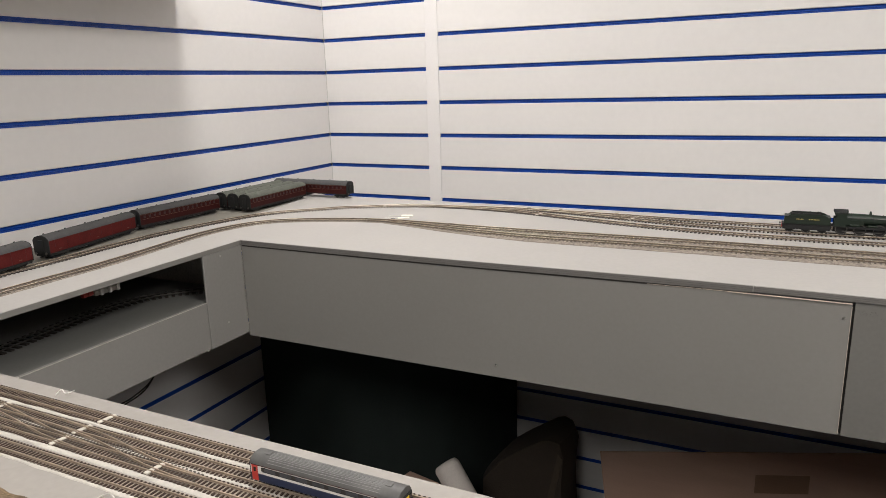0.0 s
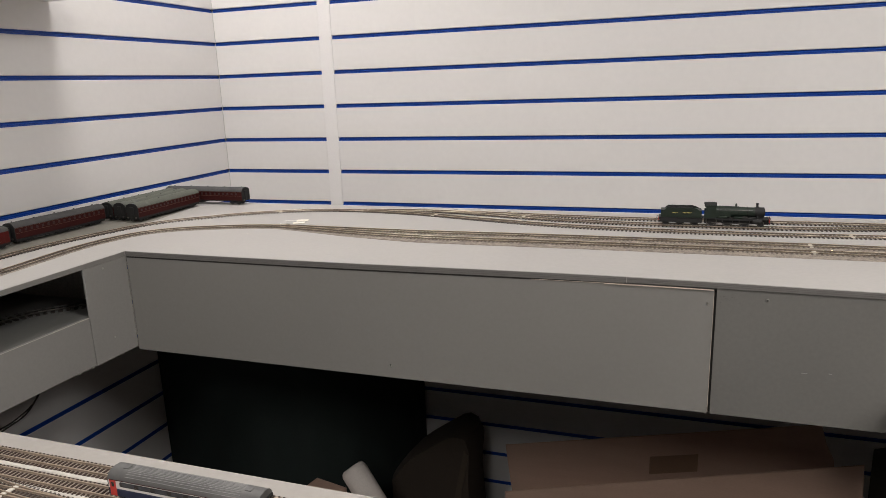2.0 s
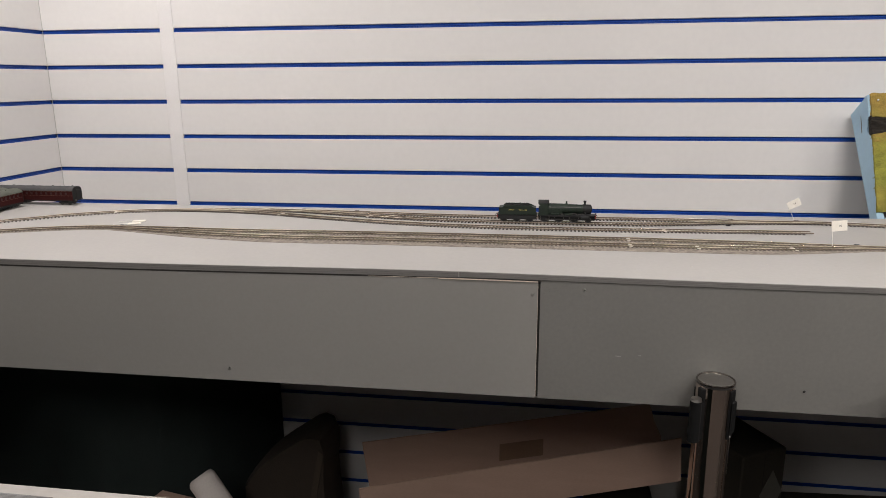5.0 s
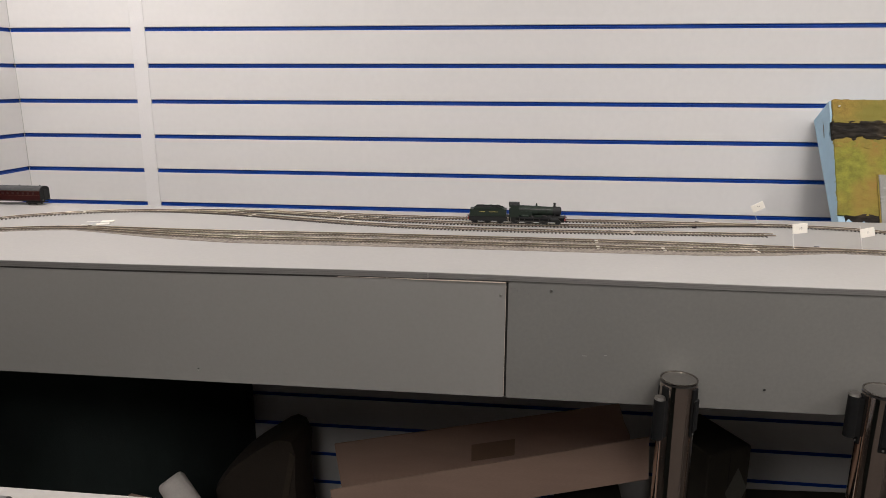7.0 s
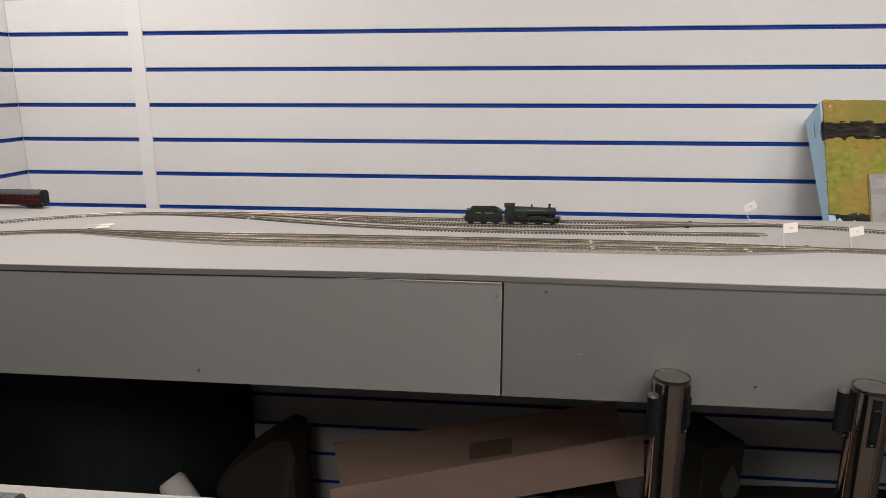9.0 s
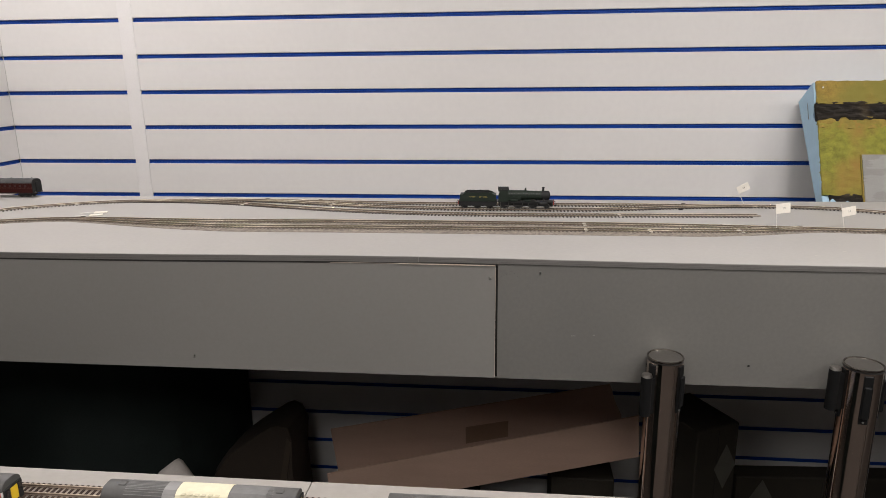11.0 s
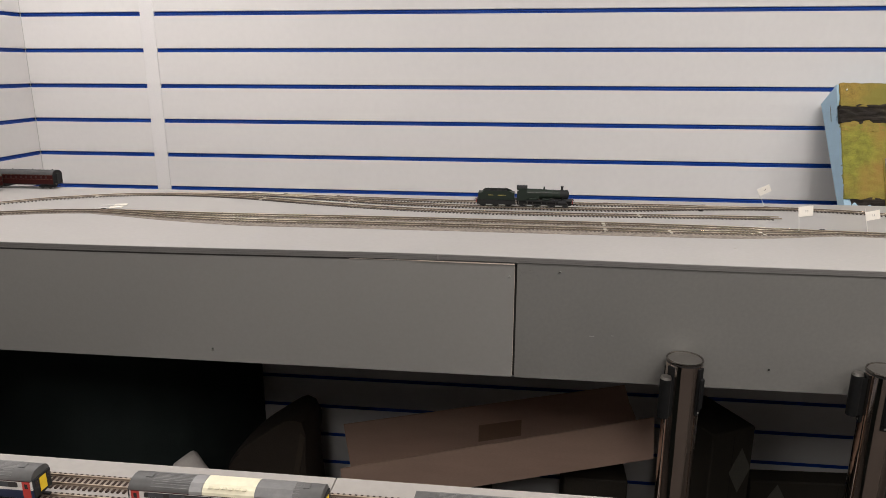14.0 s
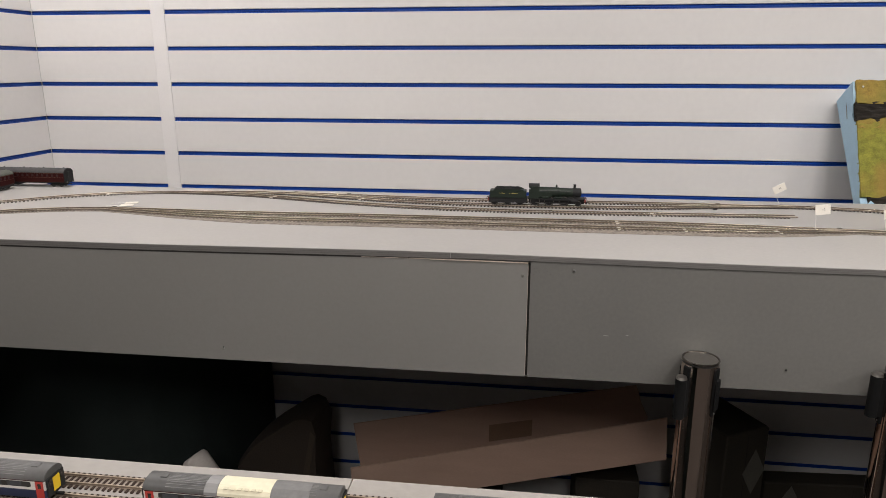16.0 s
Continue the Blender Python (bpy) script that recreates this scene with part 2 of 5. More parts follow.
def part(name, bm, mat, parent=None, label="", smooth=False, m=None):
    """Links a bmesh as one object, under a thing or a part if one is given."""
    ob = new(name, finish(name, bm, mat, smooth))
    if parent:
        ob.parent = parent
    if m is not None:
        ob.matrix_basis = m
    if label:
        ob["label"] = label
    return ob


def thing(name, label, category, m=None, group="", kind=""):
    ob = new(name)
    ob.empty_display_size = 0.02
    if m is not None:
        ob.matrix_basis = m
    return tagged(ob, label, category, group, kind)


def add_box(bm, x0, x1, y0, y1, z0, z1, bevel=0.0, seg=1, m=None):
    vs = [bm.verts.new((x, y, z)) for x in (x0, x1) for y in (y0, y1) for z in (z0, z1)]
    fs = [bm.faces.new([vs[i] for i in q]) for q in ((0, 1, 3, 2), (4, 6, 7, 5), (0, 4, 5, 1), (2, 3, 7, 6), (0, 2, 6, 4), (1, 5, 7, 3))]
    if bevel:
        es = list({e for f in fs for e in f.edges})
        bmesh.ops.bevel(bm, geom=es, offset=bevel, segments=seg, affect="EDGES", profile=0.6)
        vs = list({v for v in bm.verts if v.is_valid and not v.tag})
    if m is not None:
        bmesh.ops.transform(bm, matrix=m, verts=[v for v in vs if v.is_valid])
    return bm


def box(x0, x1, y0, y1, z0, z1, bevel=0.0, seg=1):
    return add_box(bmesh.new(), x0, x1, y0, y1, z0, z1, bevel, seg)


def add_cyl(bm, r0, r1, length, m, seg=20, caps=True):
    """A cylinder or cone from the origin along +z of m."""
    made = bmesh.ops.create_cone(bm, cap_ends=caps, segments=seg, radius1=r0, radius2=r1, depth=length,
                                 matrix=m @ Matrix.Translation((0, 0, length / 2)))
    return made["verts"]


def cyl(r0, r1, length, m, seg=20):
    bm = bmesh.new()
    add_cyl(bm, r0, r1, length, m, seg)
    return bm


def extrude_profile(points, depth, m=None):
    """A closed profile in x and z, drawn out along +y by depth."""
    bm = bmesh.new()
    a = [bm.verts.new((x, 0, z)) for x, z in points]
    b = [bm.verts.new((x, depth, z)) for x, z in points]
    bm.faces.new(a)
    bm.faces.new(b[::-1])
    k = len(points)
    for i in range(k):
        bm.faces.new((a[i], b[i], b[(i + 1) % k], a[(i + 1) % k]))
    if m is not None:
        bmesh.ops.transform(bm, matrix=m, verts=bm.verts)
    return bm


ALONG_X = pose(0, 0, 0, 0, 90, 0)
ALONG_Y = pose(0, 0, 0, -90, 0, 0)


def spline(keys, step):
    """Evenly spaced points on a smooth curve through keys (x, y), with the directions there."""
    P = [Vector((*k, 0)) for k in keys]
    P = [2 * P[0] - P[1]] + P + [2 * P[-1] - P[-2]]
    dense = []
    for i in range(1, len(P) - 2):
        a, b, c, d = P[i - 1:i + 3]
        t0 = 0.0
        t1 = t0 + (b - a).length ** 0.5
        t2 = t1 + (c - b).length ** 0.5
        t3 = t2 + (d - c).length ** 0.5
        for k in range(40):
            t = t1 + (t2 - t1) * k / 40
            a1 = (t1 - t) / (t1 - t0) * a + (t - t0) / (t1 - t0) * b
            a2 = (t2 - t) / (t2 - t1) * b + (t - t1) / (t2 - t1) * c
            a3 = (t3 - t) / (t3 - t2) * c + (t - t2) / (t3 - t2) * d
            b1 = (t2 - t) / (t2 - t0) * a1 + (t - t0) / (t2 - t0) * a2
            b2 = (t3 - t) / (t3 - t1) * a2 + (t - t1) / (t3 - t1) * a3
            dense.append((t2 - t) / (t2 - t1) * b1 + (t - t1) / (t2 - t1) * b2)
    dense.append(P[-2])
    out, need, last = [], 0.0, dense[0]
    for p in dense:
        seglen = (p - last).length
        while seglen > 0 and need <= seglen:
            out.append(last.lerp(p, need / seglen))
            need += step
        need -= seglen
        last = p
    out = out[:-1]
    way = [(out[min(i + 1, len(out) - 1)] - out[max(i - 1, 0)]).normalized() for i in range(len(out))]
    return out, way


# ---- the room ----
Z_GROOVE = 0.03          # height of the lowest groove; the rest follow every 0.1 m
ROOM_X, ROOM_Y = 4.6, -5.4
GROOVE = 0.0106


def slat_wall(name, label, spans, rows, thick=0.016):
    """A slatwall: backing, boards between grooves, and a ribbed insert in each groove. Runs along +x, face at y = 0, then turned by m."""
    wall = thing(name, label, "wall", kind="structure")
    shared = {}
    for (a, b) in spans:
        for k in range(rows):
            lo = Z_GROOVE + 0.1 * (k - 1) + GROOVE / 2 if k else 0.0
            hi = Z_GROOVE + 0.1 * k - GROOVE / 2
            if hi - lo < 0.01:
                continue
            key = ("slat", round(b - a, 3), round(hi - lo, 3))
            if key not in shared:
                bm = bmesh.new()
                h = hi - lo
                prof = [(0, 0.0015), (0.0015, 0), (thick, 0), (thick, h), (0.0015, h), (0, h - 0.0015)]
                va = [bm.verts.new((0, y, z)) for y, z in prof]
                vb = [bm.verts.new((b - a, y, z)) for y, z in prof]
                bm.faces.new(va)
                bm.faces.new(vb[::-1])
                for i in range(6):
                    bm.faces.new((va[i], vb[i], vb[(i + 1) % 6], va[(i + 1) % 6]))
                shared[key] = finish("slat", bm, M_WALL)
            s = new("slat", shared[key])
            s.parent = wall
            s.matrix_basis = Matrix.Translation((a, 0, lo))
            key = ("insert", round(b - a, 3))
            if key not in shared:
                bm = bmesh.new()
                g = GROOVE / 2
                prof = [(0.0005, -g), (0.0005, -g + 0.0022), (0.004, -g + 0.0028), (0.004, -0.0012), (0.002, -0.0008),
                        (0.002, 0.0008), (0.004, 0.0012), (0.006, g - 0.002), (0.006, g), (0.012, g), (0.012, -g)]
                va = [bm.verts.new((0, y, z)) for y, z in prof]
                vb = [bm.verts.new((b - a, y, z)) for y, z in prof]
                bm.faces.new(va)
                bm.faces.new(vb[::-1])
                for i in range(len(prof)):
                    j = (i + 1) % len(prof)
                    bm.faces.new((va[i], vb[i], vb[j], va[j]))
                shared[key] = finish("groove_insert", bm, M_BLUE)
            s = new("groove_insert", shared[key])
            s.parent = wall
            s.matrix_basis = Matrix.Translation((a, 0, hi + GROOVE / 2))
    a, b = spans[0][0], spans[-1][1]
    part("backing", box(a, b, thick, thick + 0.1, 0, CEIL + 0.02), M_GROOVE, wall)
    return wall


north = slat_wall("wall_north", "white slatwall with blue plastic inserts in its grooves", [(0.0, 0.369), (0.411, ROOM_X)], 27)
part("joint_strip", box(0.3695, 0.4105, -0.0006, 0.016, 0, CEIL), M_STRIP, north, "plain white joint strip")
part("joint_line", box(0.4108, 0.4116, 0.0004, 0.0155, 0, CEIL), M_SEAM, north)
west = slat_wall("wall_west", "white slatwall with blue plastic inserts in its grooves", [(0.0, -ROOM_Y)], 27)
west.matrix_basis = Matrix.Translation((0, ROOM_Y, 0)) @ pose(0, 0, 0, 0, 0, 90)

part("corner_seam", box(0.0002, 0.0016, -0.0016, -0.0002, 0, CEIL), M_SEAM, north)

# Unseen closing walls, dark so that little light bounces under the boards.
tagged(part("wall_east", box(ROOM_X, ROOM_X + 0.1, ROOM_Y, 0.1, 0, CEIL), M_DARKWALL), "plain unseen wall closing the room, kept dark to cut bounced light", "wall", kind="structure")
tagged(part("wall_south", box(-0.1, ROOM_X + 0.1, ROOM_Y - 0.1, ROOM_Y, 0, CEIL), M_DARKWALL), "plain unseen wall closing the room, kept dark to cut bounced light", "wall", kind="structure")
tagged(part("floor", box(-0.1, ROOM_X + 0.1, ROOM_Y - 0.1, 0.12, -0.08, 0.0), M_FLOOR), "dark carpet floor", "floor", kind="structure")
tagged(part("ceiling", box(-0.1, ROOM_X + 0.1, ROOM_Y - 0.1, 0.12, CEIL + 0.02, CEIL + 0.1), M_CEIL), "pale tiled ceiling", "ceiling", kind="structure")

for lx, ly, size, power in LAMPS:
    lamp = thing("ceiling_light", "unseen square luminous ceiling panel in a white frame", "light", pose(lx, ly, CEIL), "ceiling panels")
    bm = bmesh.new()
    g, h = size / 2 + 0.03, size / 2 + 0.005
    for x0, x1, y0, y1 in ((-g, g, -g, -h), (-g, g, h, g), (-g, -h, -h, h), (h, g, -h, h)):
        add_box(bm, x0, x1, y0, y1, -0.03, 0.019)
    part("frame", bm, M_WHITE, lamp)
    part("diffuser", box(0.0005 - h, h - 0.0005, 0.0005 - h, h - 0.0005, -0.02, 0.0), lamp_glass("diffuser_glow", WARM, 3.0), lamp)

# ---- the baseboards ----
DECK, THICK = 1.087, 0.0095
NEAR = 1.08
Y_BACK, Y_FRONT = -0.335, -0.878     # far baseboard
X_LEFT, X_WELL = 0.02, 0.382         # side baseboard
Y_NEAR, Y_END = -1.493, -1.72        # near baseboard
# Boards are carried on unseen to here, which keeps light out underneath.
X_RIGHT = 4.2


# far baseboard with its fascia panels, one of them standing a little proud; the front edge has warped upwards
def bow(x, y):
    """Rise of the warped board at a point."""
    u = min(1.0, max(0.0, (-0.70 - y) / 0.17))
    return 0.0042 * math.exp(-((x - 1.30) / 0.36) ** 2) * u * u * (3 - 2 * u)


def lofted(x0, x1, profile, lift, n=48):
    """A strip along x with the given (y, z) profile, each point raised by lift(x, y, z)."""
    bm = bmesh.new()
    loops = []
    for i in range(n + 1):
        x = x0 + (x1 - x0) * i / n
        loops.append([bm.verts.new((x, y, z + lift(x, y, z))) for y, z in profile])
    k = len(profile)
    for a, b in zip(loops, loops[1:]):
        for i in range(k):
            bm.faces.new((a[i], a[(i + 1) % k], b[(i + 1) % k], b[i]))
    bm.faces.new(loops[0])
    bm.faces.new(loops[-1][::-1])
    return bm


def strip(x0, x1, y0, y1, z0, z1, base=-9.0):
    """A straight strip whose points above base follow the warp of the board's front edge."""
    return lofted(x0, x1, [(y0, z0), (y0, z1), (y1, z1), (y1, z0)], lambda x, y, z: bow(x, Y_FRONT) if z > base else 0.0)


def dark_back(ob, axis, sign):
    """Gives a painted board's unseen side a dark tone, which cuts bounced light."""
    ob.data.materials.append(M_PLYDARK)
    for p in ob.data.polygons:
        if p.normal[axis] * sign > 0.9:
            p.material_index = 1
    return ob


far = thing("far_baseboard", "grey painted model railway baseboard with fascia panels", "baseboard")
top, under = DECK, DECK - THICK
rows = [(Y_FRONT + 0.002, under), (Y_FRONT + 0.002, top), (-0.85, top), (-0.82, top), (-0.79, top), (-0.76, top), (-0.73, top), (-0.70, top), (Y_BACK, top), (Y_BACK, under)]
dark_back(part("deck", lofted(X_LEFT, X_RIGHT, rows, lambda x, y, z: bow(x, y), 120), M_DECK, far), 2, -1)
lip = part("deck_lipping", strip(X_WELL, 1.3375, Y_FRONT, Y_FRONT + 0.0018, under - 0.0004, top - 0.0005), M_EDGE, far, "bare plywood edge")
for dz in (0.0026, 0.0055):
    part("ply_line", strip(X_WELL + 0.001, 1.337, Y_FRONT - 0.0002, Y_FRONT + 0.0003, under + dz, under + dz + 0.0006), M_PLYDARK, lip)
lip = part("deck_lipping", strip(1.3385, X_RIGHT, Y_FRONT + 0.0006, Y_FRONT + 0.0018, under + 0.0003, top - 0.0008), M_EDGE, far, "bare plywood edge")
for dz in (0.0030, 0.0058):
    part("ply_line", strip(1.339, X_RIGHT - 0.001, Y_FRONT + 0.0004, Y_FRONT + 0.0009, under + dz, under + dz + 0.0006), M_PLYDARK, lip)
dark_back(part("fascia_panel", strip(X_WELL, 1.463, Y_FRONT + 0.0008, Y_FRONT + 0.010, 0.8815, under - 0.0022, 1.0), M_FASCIA, far), 1, 1)
part("pale_top_edge", strip(1.19, 1.305, Y_FRONT - 0.0002, Y_FRONT + 0.0006, under - 0.0026, under - 0.0020), M_PALE, far)
part("pale_top_edge", strip(1.305, 1.4625, Y_FRONT - 0.0010, Y_FRONT + 0.0006, under - 0.0032, under - 0.0020), M_PALE, far)
part("pale_side_edge", box(1.4626, 1.4632, Y_FRONT + 0.0003, Y_FRONT + 0.0012, 0.883, under - 0.004), M_PALE, far)
# Dark strips drawn in for the shade of the open panel joints.
part("gap_shade", strip(X_WELL + 0.002, 1.27, Y_FRONT + 0.0001, Y_FRONT + 0.0012, under - 0.0030, under - 0.0008), M_HOLE, far)
part("gap_shade", box(1.4632, 1.4668, Y_FRONT + 0.0046, Y_FRONT + 0.012, 0.882, under - 0.003), M_HOLE, far)
dark_back(part("fascia_panel", strip(1.4668, X_RIGHT, Y_FRONT + 0.0022, Y_FRONT + 0.014, 0.8805, under - 0.0006, 1.0), M_FASCIA_SHADED, far,
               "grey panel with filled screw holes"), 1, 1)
# Unseen ledge under the slab, widened to the wall to block light.
part("ledge_baffle", box(X_LEFT, X_RIGHT, Y_BACK, -0.002, 0.962, 0.982), M_EDGE, far)
part("beam", box(X_LEFT + 0.05, X_RIGHT, -0.60, -0.57, 0.98, DECK - THICK), M_EDGE, far)
part("beam", box(X_LEFT + 0.05, X_RIGHT, Y_BACK - 0.03, Y_BACK, 0.98, DECK - THICK - 0.001), M_EDGE, far)
for lx, ly in ((2.55, -0.80), (2.55, -0.34)):
    part("leg", box(lx, lx + 0.045, ly - 0.045, ly, 0, 0.98, 0.002), M_EDGE, far)
for sx, sz, proud in ((0.938, 0.903, 0.0022), (1.455, 1.057, 0.0022)):
    part("screw_head", cyl(0.0022, 0.0018, 0.0009, pose(sx, Y_FRONT + 0.0028 - proud, sz, 90, 0, 0), 12), M_SCREW, far)
for sx, sz in ((1.535, 1.067),):
    part("screw_head", cyl(0.0026, 0.0021, 0.0008, pose(sx, Y_FRONT + 0.0020, sz, 90, 0, 0), 12), M_SCREW, far)
    part("screw_slot", cyl(0.0012, 0.0012, 0.0006, pose(sx, Y_FRONT + 0.0011, sz, 90, 0, 0), 8), M_HOLE, far)
part("screw_hole", cyl(0.0020, 0.0016, 0.0008, pose(1.872, Y_FRONT + 0.0014, 0.917, 90, 0, 0), 12), M_HOLE, far)
part("screw_hole", cyl(0.0013, 0.0010, 0.0006, pose(0.9385, Y_FRONT - 0.0003, 0.9055, 90, 0, 0), 10), M_HOLE, far)
part("scuff", box(1.622, 1.626, Y_FRONT + 0.0016, Y_FRONT + 0.0024, 0.9622, 0.9630), M_FASCIA_SIDE, far)
part("scuff", box(1.587, 1.595, Y_FRONT + 0.0016, Y_FRONT + 0.0024, 0.9597, 0.9607), M_FASCIA_SIDE, far)

bm = bmesh.new()
rng = random.Random(12)
for i in range(26):
    px, pz = 1.469 + abs(rng.gauss(0, 0.012)), 1.070 - abs(rng.gauss(0, 0.006))
    add_cyl(bm, rng.uniform(0.0004, 0.0010), 0.0003, 0.0005, pose(px, Y_FRONT + 0.0024, pz, 90, 0, 0), 6)
tagged(part("paint_blister", bm, M_PLYDARK, far, "rough specks in the paint"), kind="stuff")

# side baseboard: open front with a lower shelf
side = thing("side_baseboard", "grey painted baseboard with a low track shelf under it", "baseboard")
part("deck", box(X_LEFT, X_WELL - 0.002, -2.6, Y_FRONT + 0.0019, DECK - THICK, DECK - 0.0001), M_DECK, side)
bm = bmesh.new()
edge = [(0.022, -2.55), (0.171, -2.55), (0.171, -1.05), (0.174, -0.93), (0.179, -0.82), (0.197, -0.73), (0.212, -0.66), (0.208, -0.58), (0.19, -0.47), (0.15, -0.40), (0.022, -0.375)]
low = [bm.verts.new((x, y, DECK - 0.0002)) for x, y in edge]
high = [bm.verts.new((x, y, DECK + 0.0005)) for x, y in edge]
bm.faces.new(high)
for i in range(len(edge)):
    j = (i + 1) % len(edge)
    bm.faces.new((low[i], low[j], high[j], high[i]))
part("unpainted_strip", bm, M_DUSTY, side, "dusty brown strip left unpainted along the wall")
part("deck_lipping", box(X_WELL - 0.0018, X_WELL, -2.6, Y_FRONT - 0.002, DECK - THICK, DECK - 0.0006), M_FASCIA, side)
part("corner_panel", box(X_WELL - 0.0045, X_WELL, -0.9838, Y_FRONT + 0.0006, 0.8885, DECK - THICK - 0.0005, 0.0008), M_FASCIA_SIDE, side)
part("shelf", box(0.02, X_WELL - 0.011, -2.6, Y_FRONT, 0.973, 0.984), M_SHELF, side)
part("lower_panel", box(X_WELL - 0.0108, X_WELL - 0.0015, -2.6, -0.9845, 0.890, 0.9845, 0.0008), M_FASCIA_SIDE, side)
part("pale_top_edge", box(X_WELL - 0.0026, X_WELL - 0.0009, -2.6, -0.985, 0.9842, 0.9851), M_RAW, side)
part("inner_wall", box(0.02, 0.03, -2.6, Y_FRONT, 0.88, DECK - THICK), M_DIM, side)
part("end_wall", box(0.03, X_WELL - 0.011, Y_FRONT - 0.01, Y_FRONT, 0.889, DECK - THICK), M_DIM, side)
for sy, sz in ((-0.934, 0.929), (-0.938, 1.068)):
    part("screw_head", cyl(0.0024, 0.002, 0.0008, pose(X_WELL - 0.0002, sy, sz, 0, 90, 0), 12), M_SCREW, side)
bm = bmesh.new()
rng = random.Random(4)
for yy, dz in ((-0.991, 0.003), (-1.004, 0.0012), (-1.021, 0.002)):
    add_box(bm, X_WELL - 0.006, X_WELL - 0.0016, yy - 0.003 - rng.random() * 0.004, yy, 0.890 - dz, 0.8902)
part("splintered_edge", bm, M_RAW, side)
for lx, ly in ((0.05, -2.5), (0.05, -1.2)):
    part("leg", box(lx, lx + 0.045, ly - 0.045, ly, 0, 0.973, 0.002), M_EDGE, side)

# near baseboard, of two boards that butt at x = 1.338
near = thing("near_baseboard", "grey painted baseboard with closely laid narrow tracks", "baseboard")
part("deck", box(X_WELL, 1.3376, Y_END, Y_NEAR, NEAR - THICK, NEAR), M_DECKN, near)
part("deck", box(1.3384, X_RIGHT, Y_END, Y_NEAR + 0.0008, NEAR - THICK, NEAR - 0.0004), M_DECKN, near)
part("fascia_panel", box(X_WELL, X_RIGHT, Y_NEAR - 0.012, Y_NEAR - 0.003, 0.88, NEAR - THICK), M_FASCIA, near)
part("fascia_panel", box(X_WELL, X_RIGHT, Y_END, Y_END + 0.01, 0.88, NEAR - THICK), M_FASCIA, near)
# Added unseen sheet; it blocks low light from reaching under the far board.
part("light_baffle", box(X_WELL, 1.35, Y_END + 0.012, Y_END + 0.018, 0.004, NEAR - THICK - 0.001), M_MATTEBLACK, near, "unseen black sheet added to block low light")
for lx in (0.5, 2.6):
    for ly in (Y_END + 0.06, Y_NEAR - 0.02):
        part("leg", box(lx, lx + 0.045, ly - 0.045, ly, 0, NEAR - THICK, 0.002), M_EDGE, near)


# ---- tracks ----
def track(label, keys, gauge, tie, pitch, rail_h, base=DECK, tie_mat=M_SLEEPER, group="tracks on the far baseboard", rails=True, lift=0.0, bed=None, web=None, fat=0.17, single=None, crown=None):
    """A length of track: two rails and its sleepers. tie: length, width, height."""
    t = thing("railway_track", label, "track", group=group)
    z0 = base + lift
    pts, way = spline(keys, pitch)
    verts, faces = [], []
    one = None
    for p, w in list(zip(pts, way))[:-1]:
        s = Vector((-w.y, w.x, 0))
        if single and single[0] < p.x < single[1] and single[2] < p.y < single[3]:
            if one is None:
                one = finish("sleeper", box(-tie[1] / 2, tie[1] / 2, -tie[0] / 2, tie[0] / 2, 0, tie[2]), tie_mat)
            ob = new("sleeper", one)
            ob.parent = t
            ob.matrix_basis = Matrix.Translation((p.x, p.y, z0)) @ pose(0, 0, 0, 0, 0, math.degrees(math.atan2(w.y, w.x)))
            continue
        k = len(verts)
        for dz in (0, tie[2]):
            for a, b in ((-1, -1), (1, -1), (1, 1), (-1, 1)):
                q = p + w * (a * tie[1] / 2) + s * (b * tie[0] / 2)
                verts.append((q.x, q.y, z0 + dz))
        faces += [tuple(k + i for i in q) for q in ((4, 5, 6, 7), (0, 1, 5, 4), (1, 2, 6, 5), (2, 3, 7, 6), (3, 0, 4, 7))]
    if verts:
        me = bpy.data.meshes.new("timbering")
        me.from_pydata(verts, [], faces)
        me.materials.append(tie_mat)
        ob = new("timbering", me)
        ob.parent = t
        tagged(ob, kind="stuff")
    pts, way = spline(keys, max(0.012, pitch * 2))
    pts.append(Vector((*keys[-1], 0)))
    way.append(way[-1])
    if bed:
        verts, faces = [], []
        for i, (p, w) in enumerate(zip(pts, way)):
            s = Vector((-w.y, w.x, 0))
            rag = 0.0012 * noise.noise((p.x * 90, p.y * 90, 0)) if bed[2] else 0.0
            half = (bed[0](p.x) if callable(bed[0]) else bed[0]) / 2
            shift = bed[4] if len(bed) > 4 else 0.0
            for off, dz in ((shift - half - rag, 0.0001), (shift - half + 0.001 - rag, bed[3]), (shift + half - 0.001 + rag, bed[3]), (shift + half + rag, 0.0001)):
                q = p + s * off
                verts.append((q.x, q.y, z0 + dz))
            if i:
                k = (i - 1) * 4
                faces += [(k + j, k + j + 1, k + 5 + j, k + 4 + j) for j in range(3)]
        me = bpy.data.meshes.new("track_bed")
        me.from_pydata(verts, [], faces)
        me.materials.append(bed[1])
        ob = new("track_bed", me)
        ob.parent = t
    w2, zr = rail_h * fat, z0 + tie[2]
    for sgn in (-1, 1):
        verts, faces = [], []
        for i, (p, w) in enumerate(zip(pts, way)):
            s = Vector((-w.y, w.x, 0))
            c = p + s * (sgn * (gauge / 2 + w2))
            for off, dz in ((-1.8 * w2, 0), (-0.6 * w2, rail_h * 0.2), (-0.6 * w2, rail_h * 0.58), (-w2, rail_h * 0.66), (-w2, rail_h * 0.92), (-w2 * 0.6, rail_h),
                            (w2 * 0.6, rail_h), (w2, rail_h * 0.92), (w2, rail_h * 0.66), (0.6 * w2, rail_h * 0.58), (0.6 * w2, rail_h * 0.2), (1.8 * w2, 0)):
                q = c + s * off
                verts.append((q.x, q.y, zr + dz))
